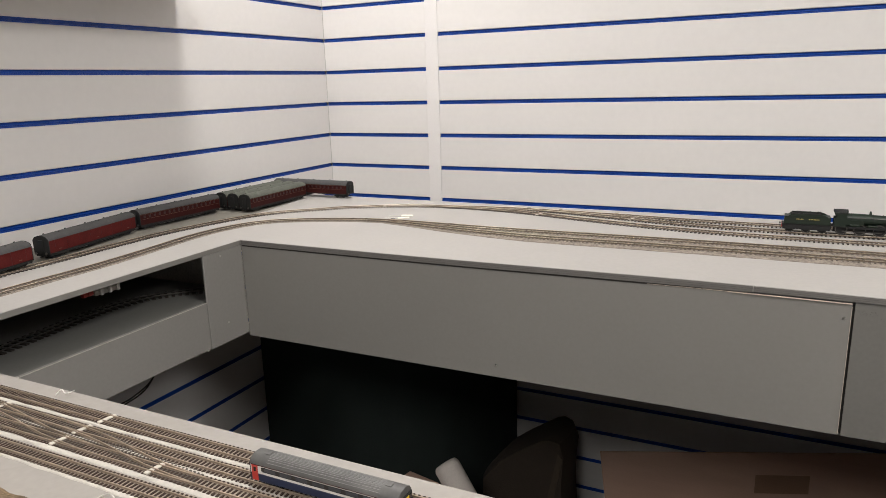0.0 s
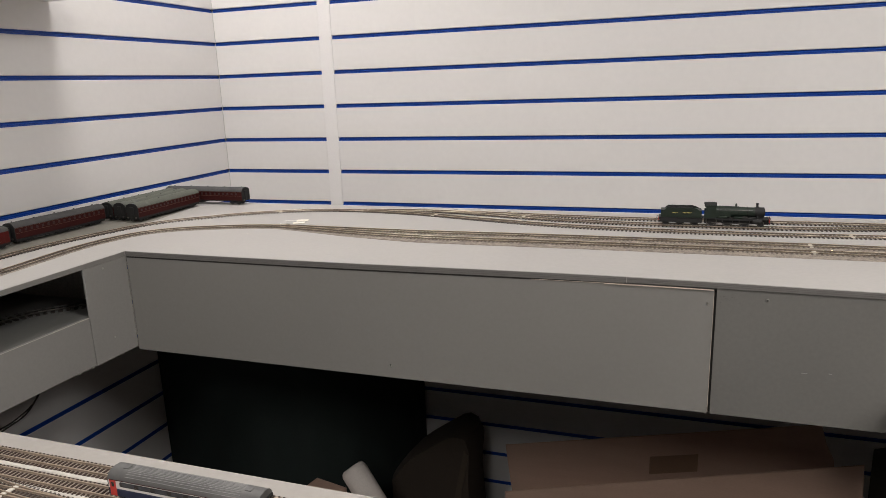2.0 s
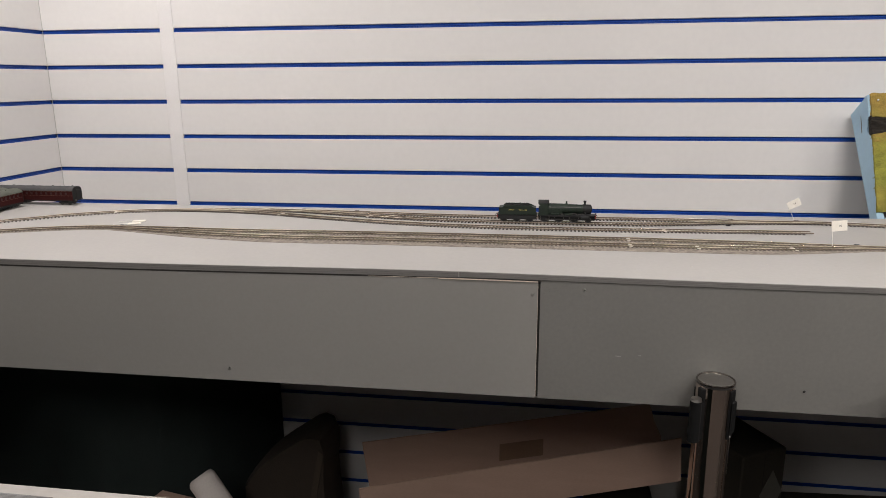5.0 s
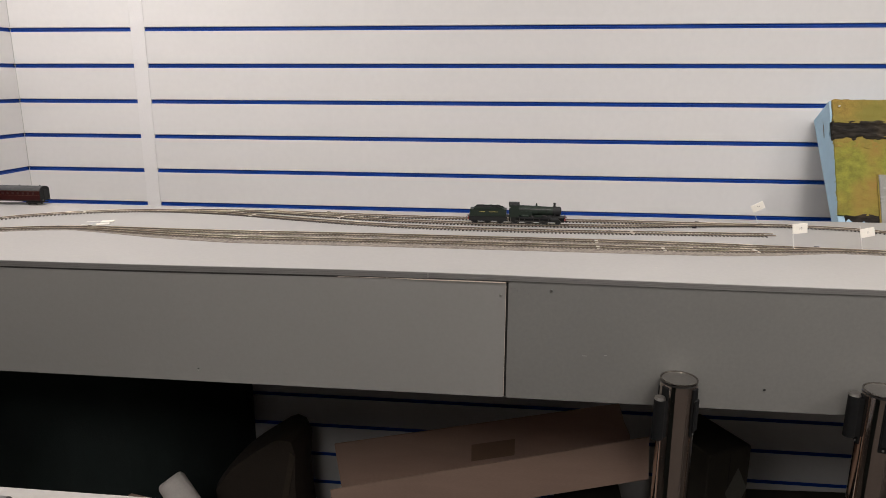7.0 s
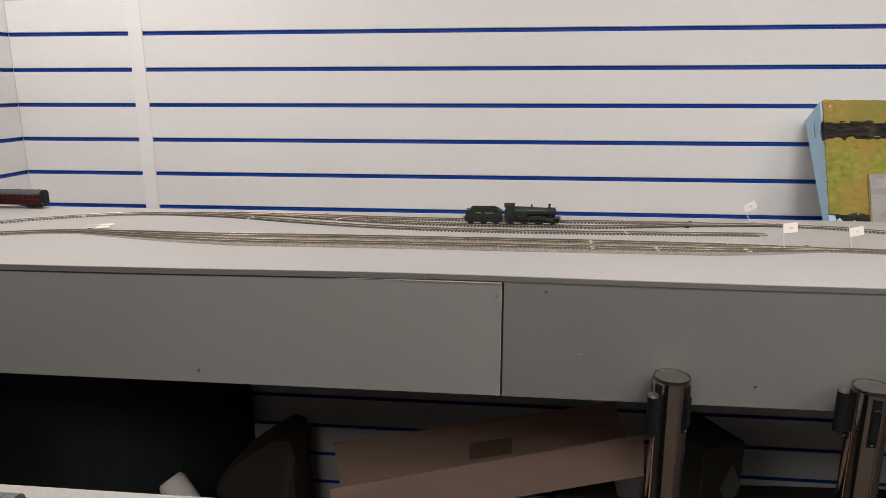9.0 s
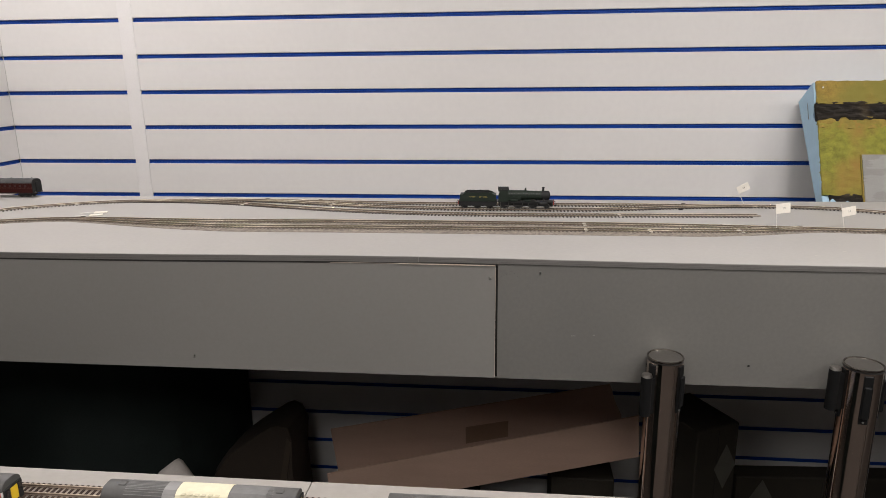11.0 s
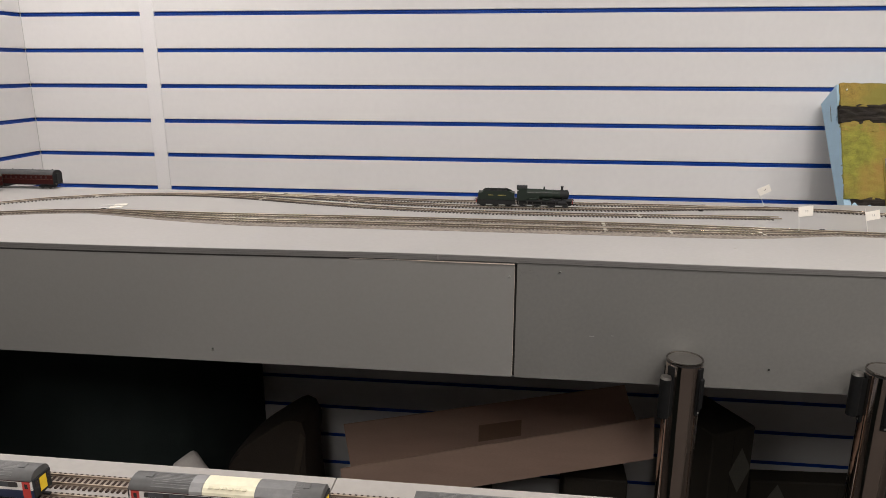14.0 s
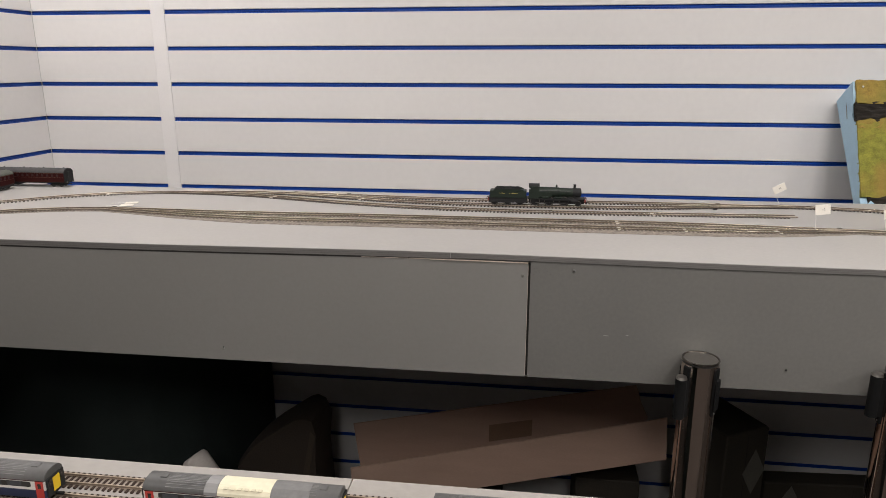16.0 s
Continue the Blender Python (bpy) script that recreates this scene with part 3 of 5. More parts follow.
            if i:
                k = (i - 1) * 12
                faces += [(k + j, k + j + 1, k + 13 + j, k + 12 + j) for j in range(11)]
        n = len(verts)
        faces += [tuple(range(12)), tuple(range(n - 1, n - 13, -1))]
        me = bpy.data.meshes.new("rail")
        me.from_pydata(verts, [], faces)
        me.materials.append(web or M_RAILSIDE)
        me.materials.append(crown or M_RAIL)
        for i, pg in enumerate(me.polygons):
            pg.use_smooth = i % 11 in (3, 4, 5, 6, 7) and i < len(me.polygons) - 2
            pg.material_index = 1 if i % 11 in (3, 4, 5, 6, 7) and i < len(me.polygons) - 2 else 0
        ob = new("rail", me)
        ob.parent = t
    return t


SEEN = (0.0, 2.12, -1.02, 0.0)
OO = (0.0165, (0.030, 0.0032, 0.0016), 0.0076, 0.0025)
TRACK_A = [(0.172, -2.4), (0.172, -1.30), (0.172, -1.10), (0.171, -0.98), (0.173, -0.89), (0.186, -0.81), (0.203, -0.735), (0.224, -0.665), (0.256, -0.612),
           (0.292, -0.575), (0.331, -0.543), (0.373, -0.505), (0.422, -0.476), (0.475, -0.448), (0.534, -0.426), (0.596, -0.412), (0.668, -0.408),
           (0.741, -0.412), (0.813, -0.421), (0.875, -0.434), (0.964, -0.458), (1.031, -0.474), (1.10, -0.490), (1.165, -0.502), (1.226, -0.511),
           (1.286, -0.517), (1.346, -0.521), (1.464, -0.525), (1.58, -0.524), (1.693, -0.519), (1.86, -0.512), (1.993, -0.507)]
TRACK_T1 = [(0.62, -0.409), (0.73, -0.395), (0.80, -0.389), (0.866, -0.388), (0.935, -0.390), (1.004, -0.394), (1.127, -0.402), (1.206, -0.407), (1.30, -0.410),
            (1.586, -0.408), (1.708, -0.406), (1.80, -0.406), (1.90, -0.409), (2.02, -0.409)]
TRACK_T2 = [(0.87, -0.389), (0.93, -0.398), (1.012, -0.416), (1.067, -0.428), (1.15, -0.446), (1.215, -0.455), (1.278, -0.461), (1.341, -0.465), (1.402, -0.466),
            (1.582, -0.465), (1.641, -0.463), (1.701, -0.456), (1.761, -0.446), (1.823, -0.432), (1.884, -0.421), (1.944, -0.413), (2.004, -0.408),
            (2.06, -0.411), (2.115, -0.418), (2.167, -0.428), (2.213, -0.445), (2.3, -0.487), (2.45, -0.56), (2.7, -0.70)]
TRACK_B1 = [(0.280, -2.4), (0.280, -1.30), (0.280, -1.10), (0.269, -0.98), (0.261, -0.90), (0.266, -0.81), (0.290, -0.735), (0.330, -0.692), (0.374, -0.667), (0.42, -0.648),
            (0.465, -0.632), (0.515, -0.620), (0.57, -0.613), (0.66, -0.611), (0.76, -0.614), (0.89, -0.615), (1.0, -0.612), (1.15, -0.608), (1.5, -0.606),
            (1.70, -0.607), (1.84, -0.612), (1.98, -0.622), (2.06, -0.628), (2.2, -0.640), (2.4, -0.67), (2.7, -0.74)]
TRACK_B2 = [(0.57, -0.613), (0.60, -0.620), (0.67, -0.632), (0.74, -0.645), (0.805, -0.654), (0.868, -0.660), (0.93, -0.664), (1.04, -0.664), (1.15, -0.661), (1.30, -0.659),
            (1.47, -0.658), (1.67, -0.657), (1.82, -0.655), (1.92, -0.650), (2.0, -0.637), (2.06, -0.628)]


def ballast(x):
    """Width of the speckled underlay of the front passing track."""
    a = min(1.0, max(0.0, (x - 0.62) / 0.31))
    b = min(1.0, max(0.0, (2.04 - x) / 0.2))
    return 0.042 + 0.036 * min(a, b)


track("main loop track that curves round the corner of the grey board", TRACK_A, *OO, single=SEEN)
track("rear siding track laid along the back edge of the board", TRACK_T1, *OO, single=SEEN, lift=0.0002)
track("middle siding track between two others on the grey board", TRACK_T2, *OO, single=SEEN, lift=0.0004)
track("inner loop track with dusty grey sleepers on the board", TRACK_B1, *OO, single=SEEN, tie_mat=M_SLEEPERG, bed=(0.042, M_BED, True, 0.0007))
track("front passing track with dusty grey sleepers on the board", TRACK_B2, *OO, single=SEEN, tie_mat=M_SLEEPERG, lift=0.0002, bed=(ballast, M_BED, True, 0.0009))
track("hidden lower track on the dim shelf", [(0.25, -2.4), (0.25, -1.36), (0.234, -1.21), (0.223, -1.09), (0.243, -1.0), (0.285, -0.945), (0.33, -0.905)], 0.0165, (0.042, 0.0066, 0.0024), 0.0138, 0.0025, crown=M_STEELDARK, web=M_STEELDARK, base=0.984, single=(0, 1, -1.5, -0.8), group="shelf track")

NG = (0.009, (0.0190, 0.0018, 0.0012), 0.0045, 0.0019)
N_ROWS = (-1.523, -1.547, -1.569, -1.595)
for yy in N_ROWS:
    track("straight narrow track with brown sleepers on the near board", [(0.40, yy), (1.2, yy), (2.7, yy)], *NG, base=NEAR, tie_mat=M_SLEEPERN, web=M_RAILN, fat=0.24, crown=M_CROWNN, single=(0.55, 1.55, -1.7, -1.4), bed=(0.0182, M_BEDN, False, 0.0005, 0.0018), group="tracks on the near baseboard")
for a, b in (((0.62, N_ROWS[1]), (0.83, N_ROWS[2])), ((0.755, N_ROWS[1]), (0.965, N_ROWS[2]))):
    dx = b[0] - a[0]
    track("crossover track that slants between two straight ones", [a, (a[0] + dx * 0.3, a[1] + (b[1] - a[1]) * 0.2), (a[0] + dx * 0.7, a[1] + (b[1] - a[1]) * 0.8), b],
          *NG, base=NEAR, tie_mat=M_SLEEPERG, web=M_RAILN, fat=0.24, crown=M_CROWNN, single=(0.55, 1.55, -1.7, -1.4), group="crossovers on the near baseboard", lift=0.0002)


# ---- rolling stock ----
MM = 0.001


def mbox(x0, x1, y0, y1, z0, z1, bevel=0.0, seg=1):
    return box(x0 * MM, x1 * MM, y0 * MM, y1 * MM, z0 * MM, z1 * MM, bevel * MM, seg)


def mcyl(r0, r1, length, x, y, z, rx=0, ry=0, rz=0, seg=20):
    return cyl(r0 * MM, r1 * MM, length * MM, pose(x * MM, y * MM, z * MM, rx, ry, rz), seg)


def rings(sections, seg=24):
    """A tube along x from (x, centre height, half width, half height) sections, in millimetres."""
    bm = bmesh.new()
    loops = []
    for x, zc, ry, rz in sections:
        loops.append([bm.verts.new((x * MM, ry * MM * math.cos(2 * math.pi * i / seg), (zc + rz * math.sin(2 * math.pi * i / seg)) * MM)) for i in range(seg)])
    for a, b in zip(loops, loops[1:]):
        for i in range(seg):
            bm.faces.new((a[i], a[(i + 1) % seg], b[(i + 1) % seg], b[i]))
    bm.faces.new(loops[0][::-1])
    bm.faces.new(loops[-1])
    return bm


def wheel(parent, x, r, y=7.5, spokes=0, name="wheel"):
    for s in (-1, 1):
        bm = bmesh.new()
        add_cyl(bm, r * MM, r * MM, 1.6 * MM, pose(x * MM, (s * y - 0.8) * MM, r * MM, -90, 0, 0), 22)
        add_cyl(bm, (r + 0.7) * MM, (r + 0.7) * MM, 0.6 * MM, pose(x * MM, (s * (y - 1.0) - 0.3) * MM, r * MM, -90, 0, 0), 22)
        w = part(name, bm, M_LOCOBLACK, parent)
        part("tyre", mcyl(r * 0.98, r * 0.98, 0.2, x, s * (y + 0.82) - 0.1, r, -90, 0, 0, 22), M_STEELDARK, w)
        part("hub", mcyl(r * 0.84, r * 0.84, 0.3, x, s * (y + 0.9) - 0.15, r, -90, 0, 0, 18), M_LOCOBLACK, w)


def buffers(parent, x, sgn, z=13.5):
    for s in (-1, 1):
        bm = mcyl(1.1, 0.9, 3.2, x, s * 11.5, z, 0, 90 * sgn, 0, 10)
        add_cyl(bm, 2.3 * MM, 2.3 * MM, 0.7 * MM, pose((x + sgn * 3.2) * MM, s * 11.5 * MM, z * MM, 0, 90 * sgn, 0), 12)
        part("buffer", bm, M_STEELDARK, parent)


RAIL_TOP = DECK + 0.0004 + OO[1][2] + OO[3]
LOCO_X, LOCO_Y = 1.369, -0.4655     # rear buffer face of the tender, middle of the track

loco = thing("steam_locomotive", "dark green model steam locomotive with a black smokebox", "locomotive", Matrix.Translation((LOCO_X + 0.0855, LOCO_Y, RAIL_TOP)))
part("boiler", rings([(24, 27.5, 10.2, 10.2), (52, 27.4, 9.9, 9.9), (82, 27.2, 8.8, 8.8), (96, 27.2, 8.7, 8.7)]), M_LOCOGREEN, loco, smooth=True)
part("smokebox", rings([(96, 27.2, 9.1, 9.1), (112, 27.2, 9.1, 9.1), (113, 27.2, 8.5, 8.5)]), M_LOCOBLACK, loco, "black smokebox", smooth=True)
part("smokebox_door", rings([(113, 27.2, 7.2, 7.2), (114.5, 27.2, 5.5, 5.5), (115, 27.2, 1.5, 1.5)]), M_LOCOBLACK, loco, smooth=True)
bm = bmesh.new()
add_box(bm, 24 * MM, 52 * MM, -10.4 * MM, 10.4 * MM, 16 * MM, 30 * MM)
bmesh.ops.bevel(bm, geom=[e for e in bm.edges if abs((e.verts[0].co - e.verts[1].co).x) > 0.01], offset=0.003, segments=3, affect="EDGES")
part("firebox", bm, M_LOCOGREEN, loco)
for bx in (31, 52, 66, 82):
    part("boiler_band", rings([(bx, 27.5, 10.35 - (bx - 24) * 0.019, 10.35 - (bx - 24) * 0.019), (bx + 0.9, 27.5, 10.35 - (bx - 24) * 0.019, 10.35 - (bx - 24) * 0.019)]), M_LOCOBLACK, loco)
bm = mcyl(3.4, 2.4, 2.0, 100, 0, 35.4, seg=16)
add_cyl(bm, 2.3 * MM, 2.5 * MM, 5.0 * MM, pose(100 * MM, 0, 37.0 * MM), 16)
add_cyl(bm, 3.2 * MM, 3.0 * MM, 1.4 * MM, pose(100 * MM, 0, 42.0 * MM), 16)
part("chimney", bm, M_LOCOBLACK, loco, smooth=True)
bm = mcyl(2.6, 1.6, 4.2, 62, 0, 36.4, seg=14)
add_cyl(bm, 1.9 * MM, 1.2 * MM, 1.6 * MM, pose(62 * MM, 0, 40.6 * MM), 14)
part("safety_valve", bm, M_LOCOGREEN, loco, smooth=True)
for s in (-1, 1):
    part("cab_side", extrude_profile([(a * MM, b * MM) for a, b in ((4, 15), (24, 15), (24, 40), (4, 40), (4, 36.5), (7.2, 35.5), (7.2, 30.5), (4, 30))], 1.0 * MM, Matrix.Translation((0, (s * 13.6 - 0.5) * MM, 0))), M_LOCOGREEN, loco)
part("cab_front", mbox(23.4, 24.4, -13.0, 13.0, 15, 41), M_LOCOGREEN, loco)
roof = [(-14.4, 39.0), (-12, 41.3), (-7, 43.1), (0, 43.9), (7, 43.1), (12, 41.3), (14.4, 39.0), (14.4, 38.4), (12, 40.6), (7, 42.3), (0, 43.1), (-7, 42.3), (-12, 40.6), (-14.4, 38.4)]
part("cab_roof", extrude_profile([(a * MM, b * MM) for a, b in roof], 23 * MM, pose(26 * MM, 0, 0, 0, 0, 90)), M_LOCOBLACK, loco)
part("running_plate", mbox(2, 122, -14.2, 14.2, 15.2, 16.4), M_LOCOBLACK, loco)
part("running_plate_valance", mbox(28, 100, -14.4, -13.6, 13.0, 15.2), M_LOCOBLACK, loco)
part("buffer_beam", mbox(121.5, 123.2, -14.2, 14.2, 10.2, 16.4), M_RED, loco, "red buffer beam")
part("mainframe", mbox(4, 121, -5.5, 5.5, 5.0, 15.2), M_LOCOBLACK, loco)
for s in (-1, 1):
    part("cylinder", mcyl(4.6, 4.6, 15, 93, s * 12.0, 12.4, 0, 90, 0, 16), M_LOCOBLACK, loco)
    part("splasher", mbox(30, 46, s * 10.5 - 3, s * 10.5 + 3, 16.4, 20.5, 1.2), M_LOCOGREEN, loco)
    part("splasher", mbox(58, 74, s * 10.5 - 3, s * 10.5 + 3, 16.4, 20.0, 1.2), M_LOCOGREEN, loco)
    part("connecting_rod", mbox(36, 94, s * 10.8 - 0.4, s * 10.8 + 0.4, 7.4, 9.2), M_LOCOBLACK, loco)
    part("coupling_rod", mbox(18, 82, s * 9.9 - 0.35, s * 9.9 + 0.35, 6.4, 8.0), M_STEELDARK, loco, "oily steel rod")
    part("steam_pipe", mcyl(1.5, 1.5, 11, 101, s * 8.0, 22, 180 + s * 18, 0, 0, 10), M_LOCOBLACK, loco)
    part("handrail", mcyl(0.35, 0.35, 66, 26, s * 10.6, 31.5, 0, 90, 0, 6), M_STEELDARK, loco)
for wx, wr in ((17, 10.5), (47, 10.5), (78, 10.5), (108, 6.0)):
    wheel(loco, wx, wr)
buffers(loco, 123.2, 1)
part("lamp_iron", mbox(122, 124, -3, 3, 16.4, 19.5), M_STEELDARK, loco)
part("front_coupling", mbox(120, 131, -2.2, 2.2, 6.5, 8.4, 0.4), M_LOCOBLACK, loco)

tender = thing("tender", "dark green model tender with gilt lettering, coupled to the locomotive", "tender", Matrix.Translation((LOCO_X, LOCO_Y, RAIL_TOP)))
part("tank", mbox(6, 84, -14, 14, 16.5, 31.5, 0.8), M_LOCOGREEN, tender)
side_prof = [(13, 31.4), (17, 35.2), (20, 36.4), (68, 36.4), (74, 35.0), (79, 32.4), (79, 31.4)]
for s in (-1, 1):
    part("coping", mbox(19, 69, s * 13.6 - 0.7, s * 13.6 + 0.7, 36.1, 37.0, 0.2), M_LOCOBLACK, tender, "black coping")
    part("flared_side", extrude_profile([(a * MM, b * MM) for a, b in side_prof], 1.0 * MM, Matrix.Translation((0, (s * 13.6 - 0.5) * MM, 0))), M_LOCOGREEN, tender)
bm = bmesh.new()
rng = random.Random(9)
for i in range(90):
    c = Vector((rng.uniform(18, 72), rng.uniform(-11.5, 11.5), 33.2 + rng.random() * 3.4)) * MM
    bmesh.ops.create_icosphere(bm, subdivisions=1, radius=rng.uniform(1.2, 2.4) * MM, matrix=Matrix.Translation(c))
part("coal_load", bm, M_LOCOBLACK, tender)
part("tender_frame", mbox(3, 86, -12.5, 12.5, 11.0, 16.5), M_LOCOBLACK, tender)
for s in (-1, 1):
    part("outside_frame", mbox(4, 85, s * 13.0 - 0.5, s * 13.0 + 0.5, 6.8, 15.6), M_LOCOBLACK, tender)
part("footplate", mbox(2.5, 87, -14.4, 14.4, 15.6, 16.6), M_LOCOBLACK, tender)
part("buffer_beam", mbox(2.0, 3.4, -14.2, 14.2, 10.2, 16.4), M_RED, tender)
for i, (x0, x1) in enumerate(((27.0, 39.5), (48.0, 66.0))):
    k = 5 if i == 0 else 7
    step = (x1 - x0) / k
    for j in range(k):
        part("gilt_bar", mbox(x0 + j * step, x0 + j * step + step * 0.66, -14.25, -14.02, 25.7, 27.2), M_GILT, tender)
for s in (-1, 1):
    for ax in (16, 44, 71):
        part("axlebox", mbox(ax - 2.6, ax + 2.6, s * 12.8 - 0.9, s * 12.8 + 0.9, 5.2, 10.5, 0.4), M_LOCOBLACK, tender)
for wx in (16, 44, 71):
    wheel(tender, wx, 7.6)
buffers(tender, 2.0, -1)


for piece in loco.children:
    if "wheel" not in piece.name and "rod" not in piece.name:
        for v in piece.data.vertices:
            if v.co.z > 0.015:
                v.co.z = 0.015 + (v.co.z - 0.015) * 1.10


def coach(label, length, body_mat, roof_mat, m, group, plain=False, wide=35.0, open_frame=False):
    """A model coach along +x: body, roof with ventilators, bogies, windows. Wheels stand at z = 0."""
    c = thing("model_coach", label, "coach", m, group)
    L, w = length, wide / 2
    part("body", mbox(0, L, -w, w, 12.5, 36.5, 0.9), body_mat, c)
    prof = [(-w - 0.2, 36.2), (-w + 1.0, 40.0), (-w + 5, 43.6), (-6, 45.8), (0, 46.3), (6, 45.8), (w - 5, 43.6), (w - 1.0, 40.0), (w + 0.2, 36.2)]
    part("roof", extrude_profile([(a * MM, b * MM) for a, b in prof], (L + 0.6) * MM, pose((L + 0.3) * MM, 0, 0, 0, 0, 90)), roof_mat, c, smooth=True)
    for i in range(9):
        vx = L * (i + 0.5) / 9
        part("roof_ventilator", mbox(vx - 1.6, vx + 1.6, (-1) ** i * 5 - 1.2, (-1) ** i * 5 + 1.2, 45.0, 47.6, 0.5), roof_mat, c)
    part("underframe", mbox(2, L - 2, -w + 1.2, w - 1.2, 10.2 if open_frame else 7.2, 12.8), M_LOCOBLACK, c)
    for s in () if open_frame else (-1, 1):
        part("truss_rod", mbox(L * 0.28, L * 0.72, s * (w - 3) - 0.4, s * (w - 3) + 0.4, 4.6, 5.6), M_LOCOBLACK, c)
        part("footboard", mbox(14, L - 14, s * (w - 0.6) - 0.5, s * (w - 0.6) + 0.5, 8.6, 10.2), M_LOCOBLACK, c)
    part("battery_box", mbox(L * 0.42, L * (0.47 if open_frame else 0.56), -w + 2, w - 2, 4.5, 10.5, 0.4), M_LOCOBLACK, c)
    for ex, sg in ((0, -1), (L, 1)):
        ends = [(-w + 0.3, 10.8)] + [(a * 0.985, b + 0.15) for a, b in prof] + [(w - 0.3, 10.8)]
        part("end_panel", extrude_profile([(a * MM, b * MM) for a, b in ends], 1.6 * MM, pose((ex + 0.8 + sg * 0.1) * MM, 0, 0, 0, 0, 90)), M_LOCOBLACK, c, "black coach end")
        part("gangway", mbox(min(ex, ex + sg * 3.2), max(ex, ex + sg * 3.2), -5.5, 5.5, 12.5, 38.0, 0.6), M_LOCOBLACK, c)
        part("coupling", mbox(min(ex, ex + sg * 6.5), max(ex, ex + sg * 6.5), -1.5, 1.5, 6.5, 8.2), M_LOCOBLACK, c)
        buffers(c, ex, sg, 13.0)
        bx = 27 if sg < 0 else L - 27
        bog = part("bogie", mbox(bx - 17, bx + 17, -w + 4.5, w - 4.5, 4.2, 8.4, 0.6), M_LOCOBLACK, c)
        for dx in (-10.5, 10.5):
            for s in (-1, 1):
                part("wheel", mcyl(5.6, 5.6, 1.8, bx + dx, s * 8.2 - 0.9, 5.6, -90, 0, 0, 16), M_STEELDARK, bog)
                part("axlebox", mbox(bx + dx - 2.2, bx + dx + 2.2, s * (w - 4.2) - 0.8, s * (w - 4.2) + 0.8, 3.8, 7.6, 0.3), M_LOCOBLACK, bog)
    for s in (-1, 1):
        y0, y1 = s * (w + 0.02), s * (w + 0.22)
        y0, y1 = min(y0, y1), max(y0, y1)
        if not plain:
            k = int((L - 16) / 13)
            for i in range(k):
                wx = 9 + i * (L - 16) / k
                part("window", mbox(wx, wx + 5.6, y0, y1, 26.8, 32.6), M_COACHPANE, c)
            part("lining", mbox(1.5, L - 1.5, y0, y1, 24.2, 24.7), M_LINING, c)
            part("lining", mbox(1.5, L - 1.5, y0, y1, 34.6, 35.0), M_LINING, c)
        else:
            for i in range(8):
                wx = 14 + i * (L - 28) / 7
                part("door_line", mbox(wx - 0.2, wx + 0.2, y0, y1, 11.5, 35.5), M_PANELRED, c)
            for wx in (22, L * 0.5, L - 30):
                part("number_bar", mbox(wx, wx + 7, y0, y1, 17.0, 17.9), M_LINING, c)
    return c


def along(ax, ay, bx, by, z):
    """A pose with x running from a to b on the ground."""
    return Matrix.Translation((ax, ay, z)) @ pose(0, 0, 0, 0, 0, math.degrees(math.atan2(by - ay, bx - ax)))


COACHES = "coaches stored along the side board"
coach("dull red model parcels van standing beside the slatwall", 240, M_REDVAN, M_ROOFGREY, along(0.194, -1.412, 0.150, -1.172, DECK), COACHES, plain=True)
coach("dull red model parcels van with a grey roof", 240, M_REDVAN, M_ROOFGREY, along(0.141, -1.137, 0.091, -0.901, DECK), COACHES, plain=True)
coach("maroon model coach with yellow lining and a grey roof", 236, M_MAROON, M_ROOFGREY, along(0.085, -0.880, 0.091, -0.648, DECK), COACHES)
coach("maroon model coach parked close to the slatwall", 232, M_MAROON, M_ROOFGREEN, along(0.093, -0.622, 0.092, -0.395, DECK), COACHES)
coach("maroon model coach between two others", 232, M_MAROON, M_ROOFGREEN, along(0.135, -0.625, 0.132, -0.397, DECK), COACHES)
coach("maroon model coach with a green-grey roof beside the loop track", 232, M_MAROON, M_ROOFGREEN, along(0.177, -0.630, 0.171, -0.400, DECK), COACHES)
coach("maroon model coach parked across the corner", 246, M_MAROON, M_ROOFGREY, along(0.059, -0.3555, 0.305, -0.3555, DECK), COACHES, open_frame=True)


M_INKFAINT = material("faint_pencil", (0.58, 0.53, 0.38), 0.8)


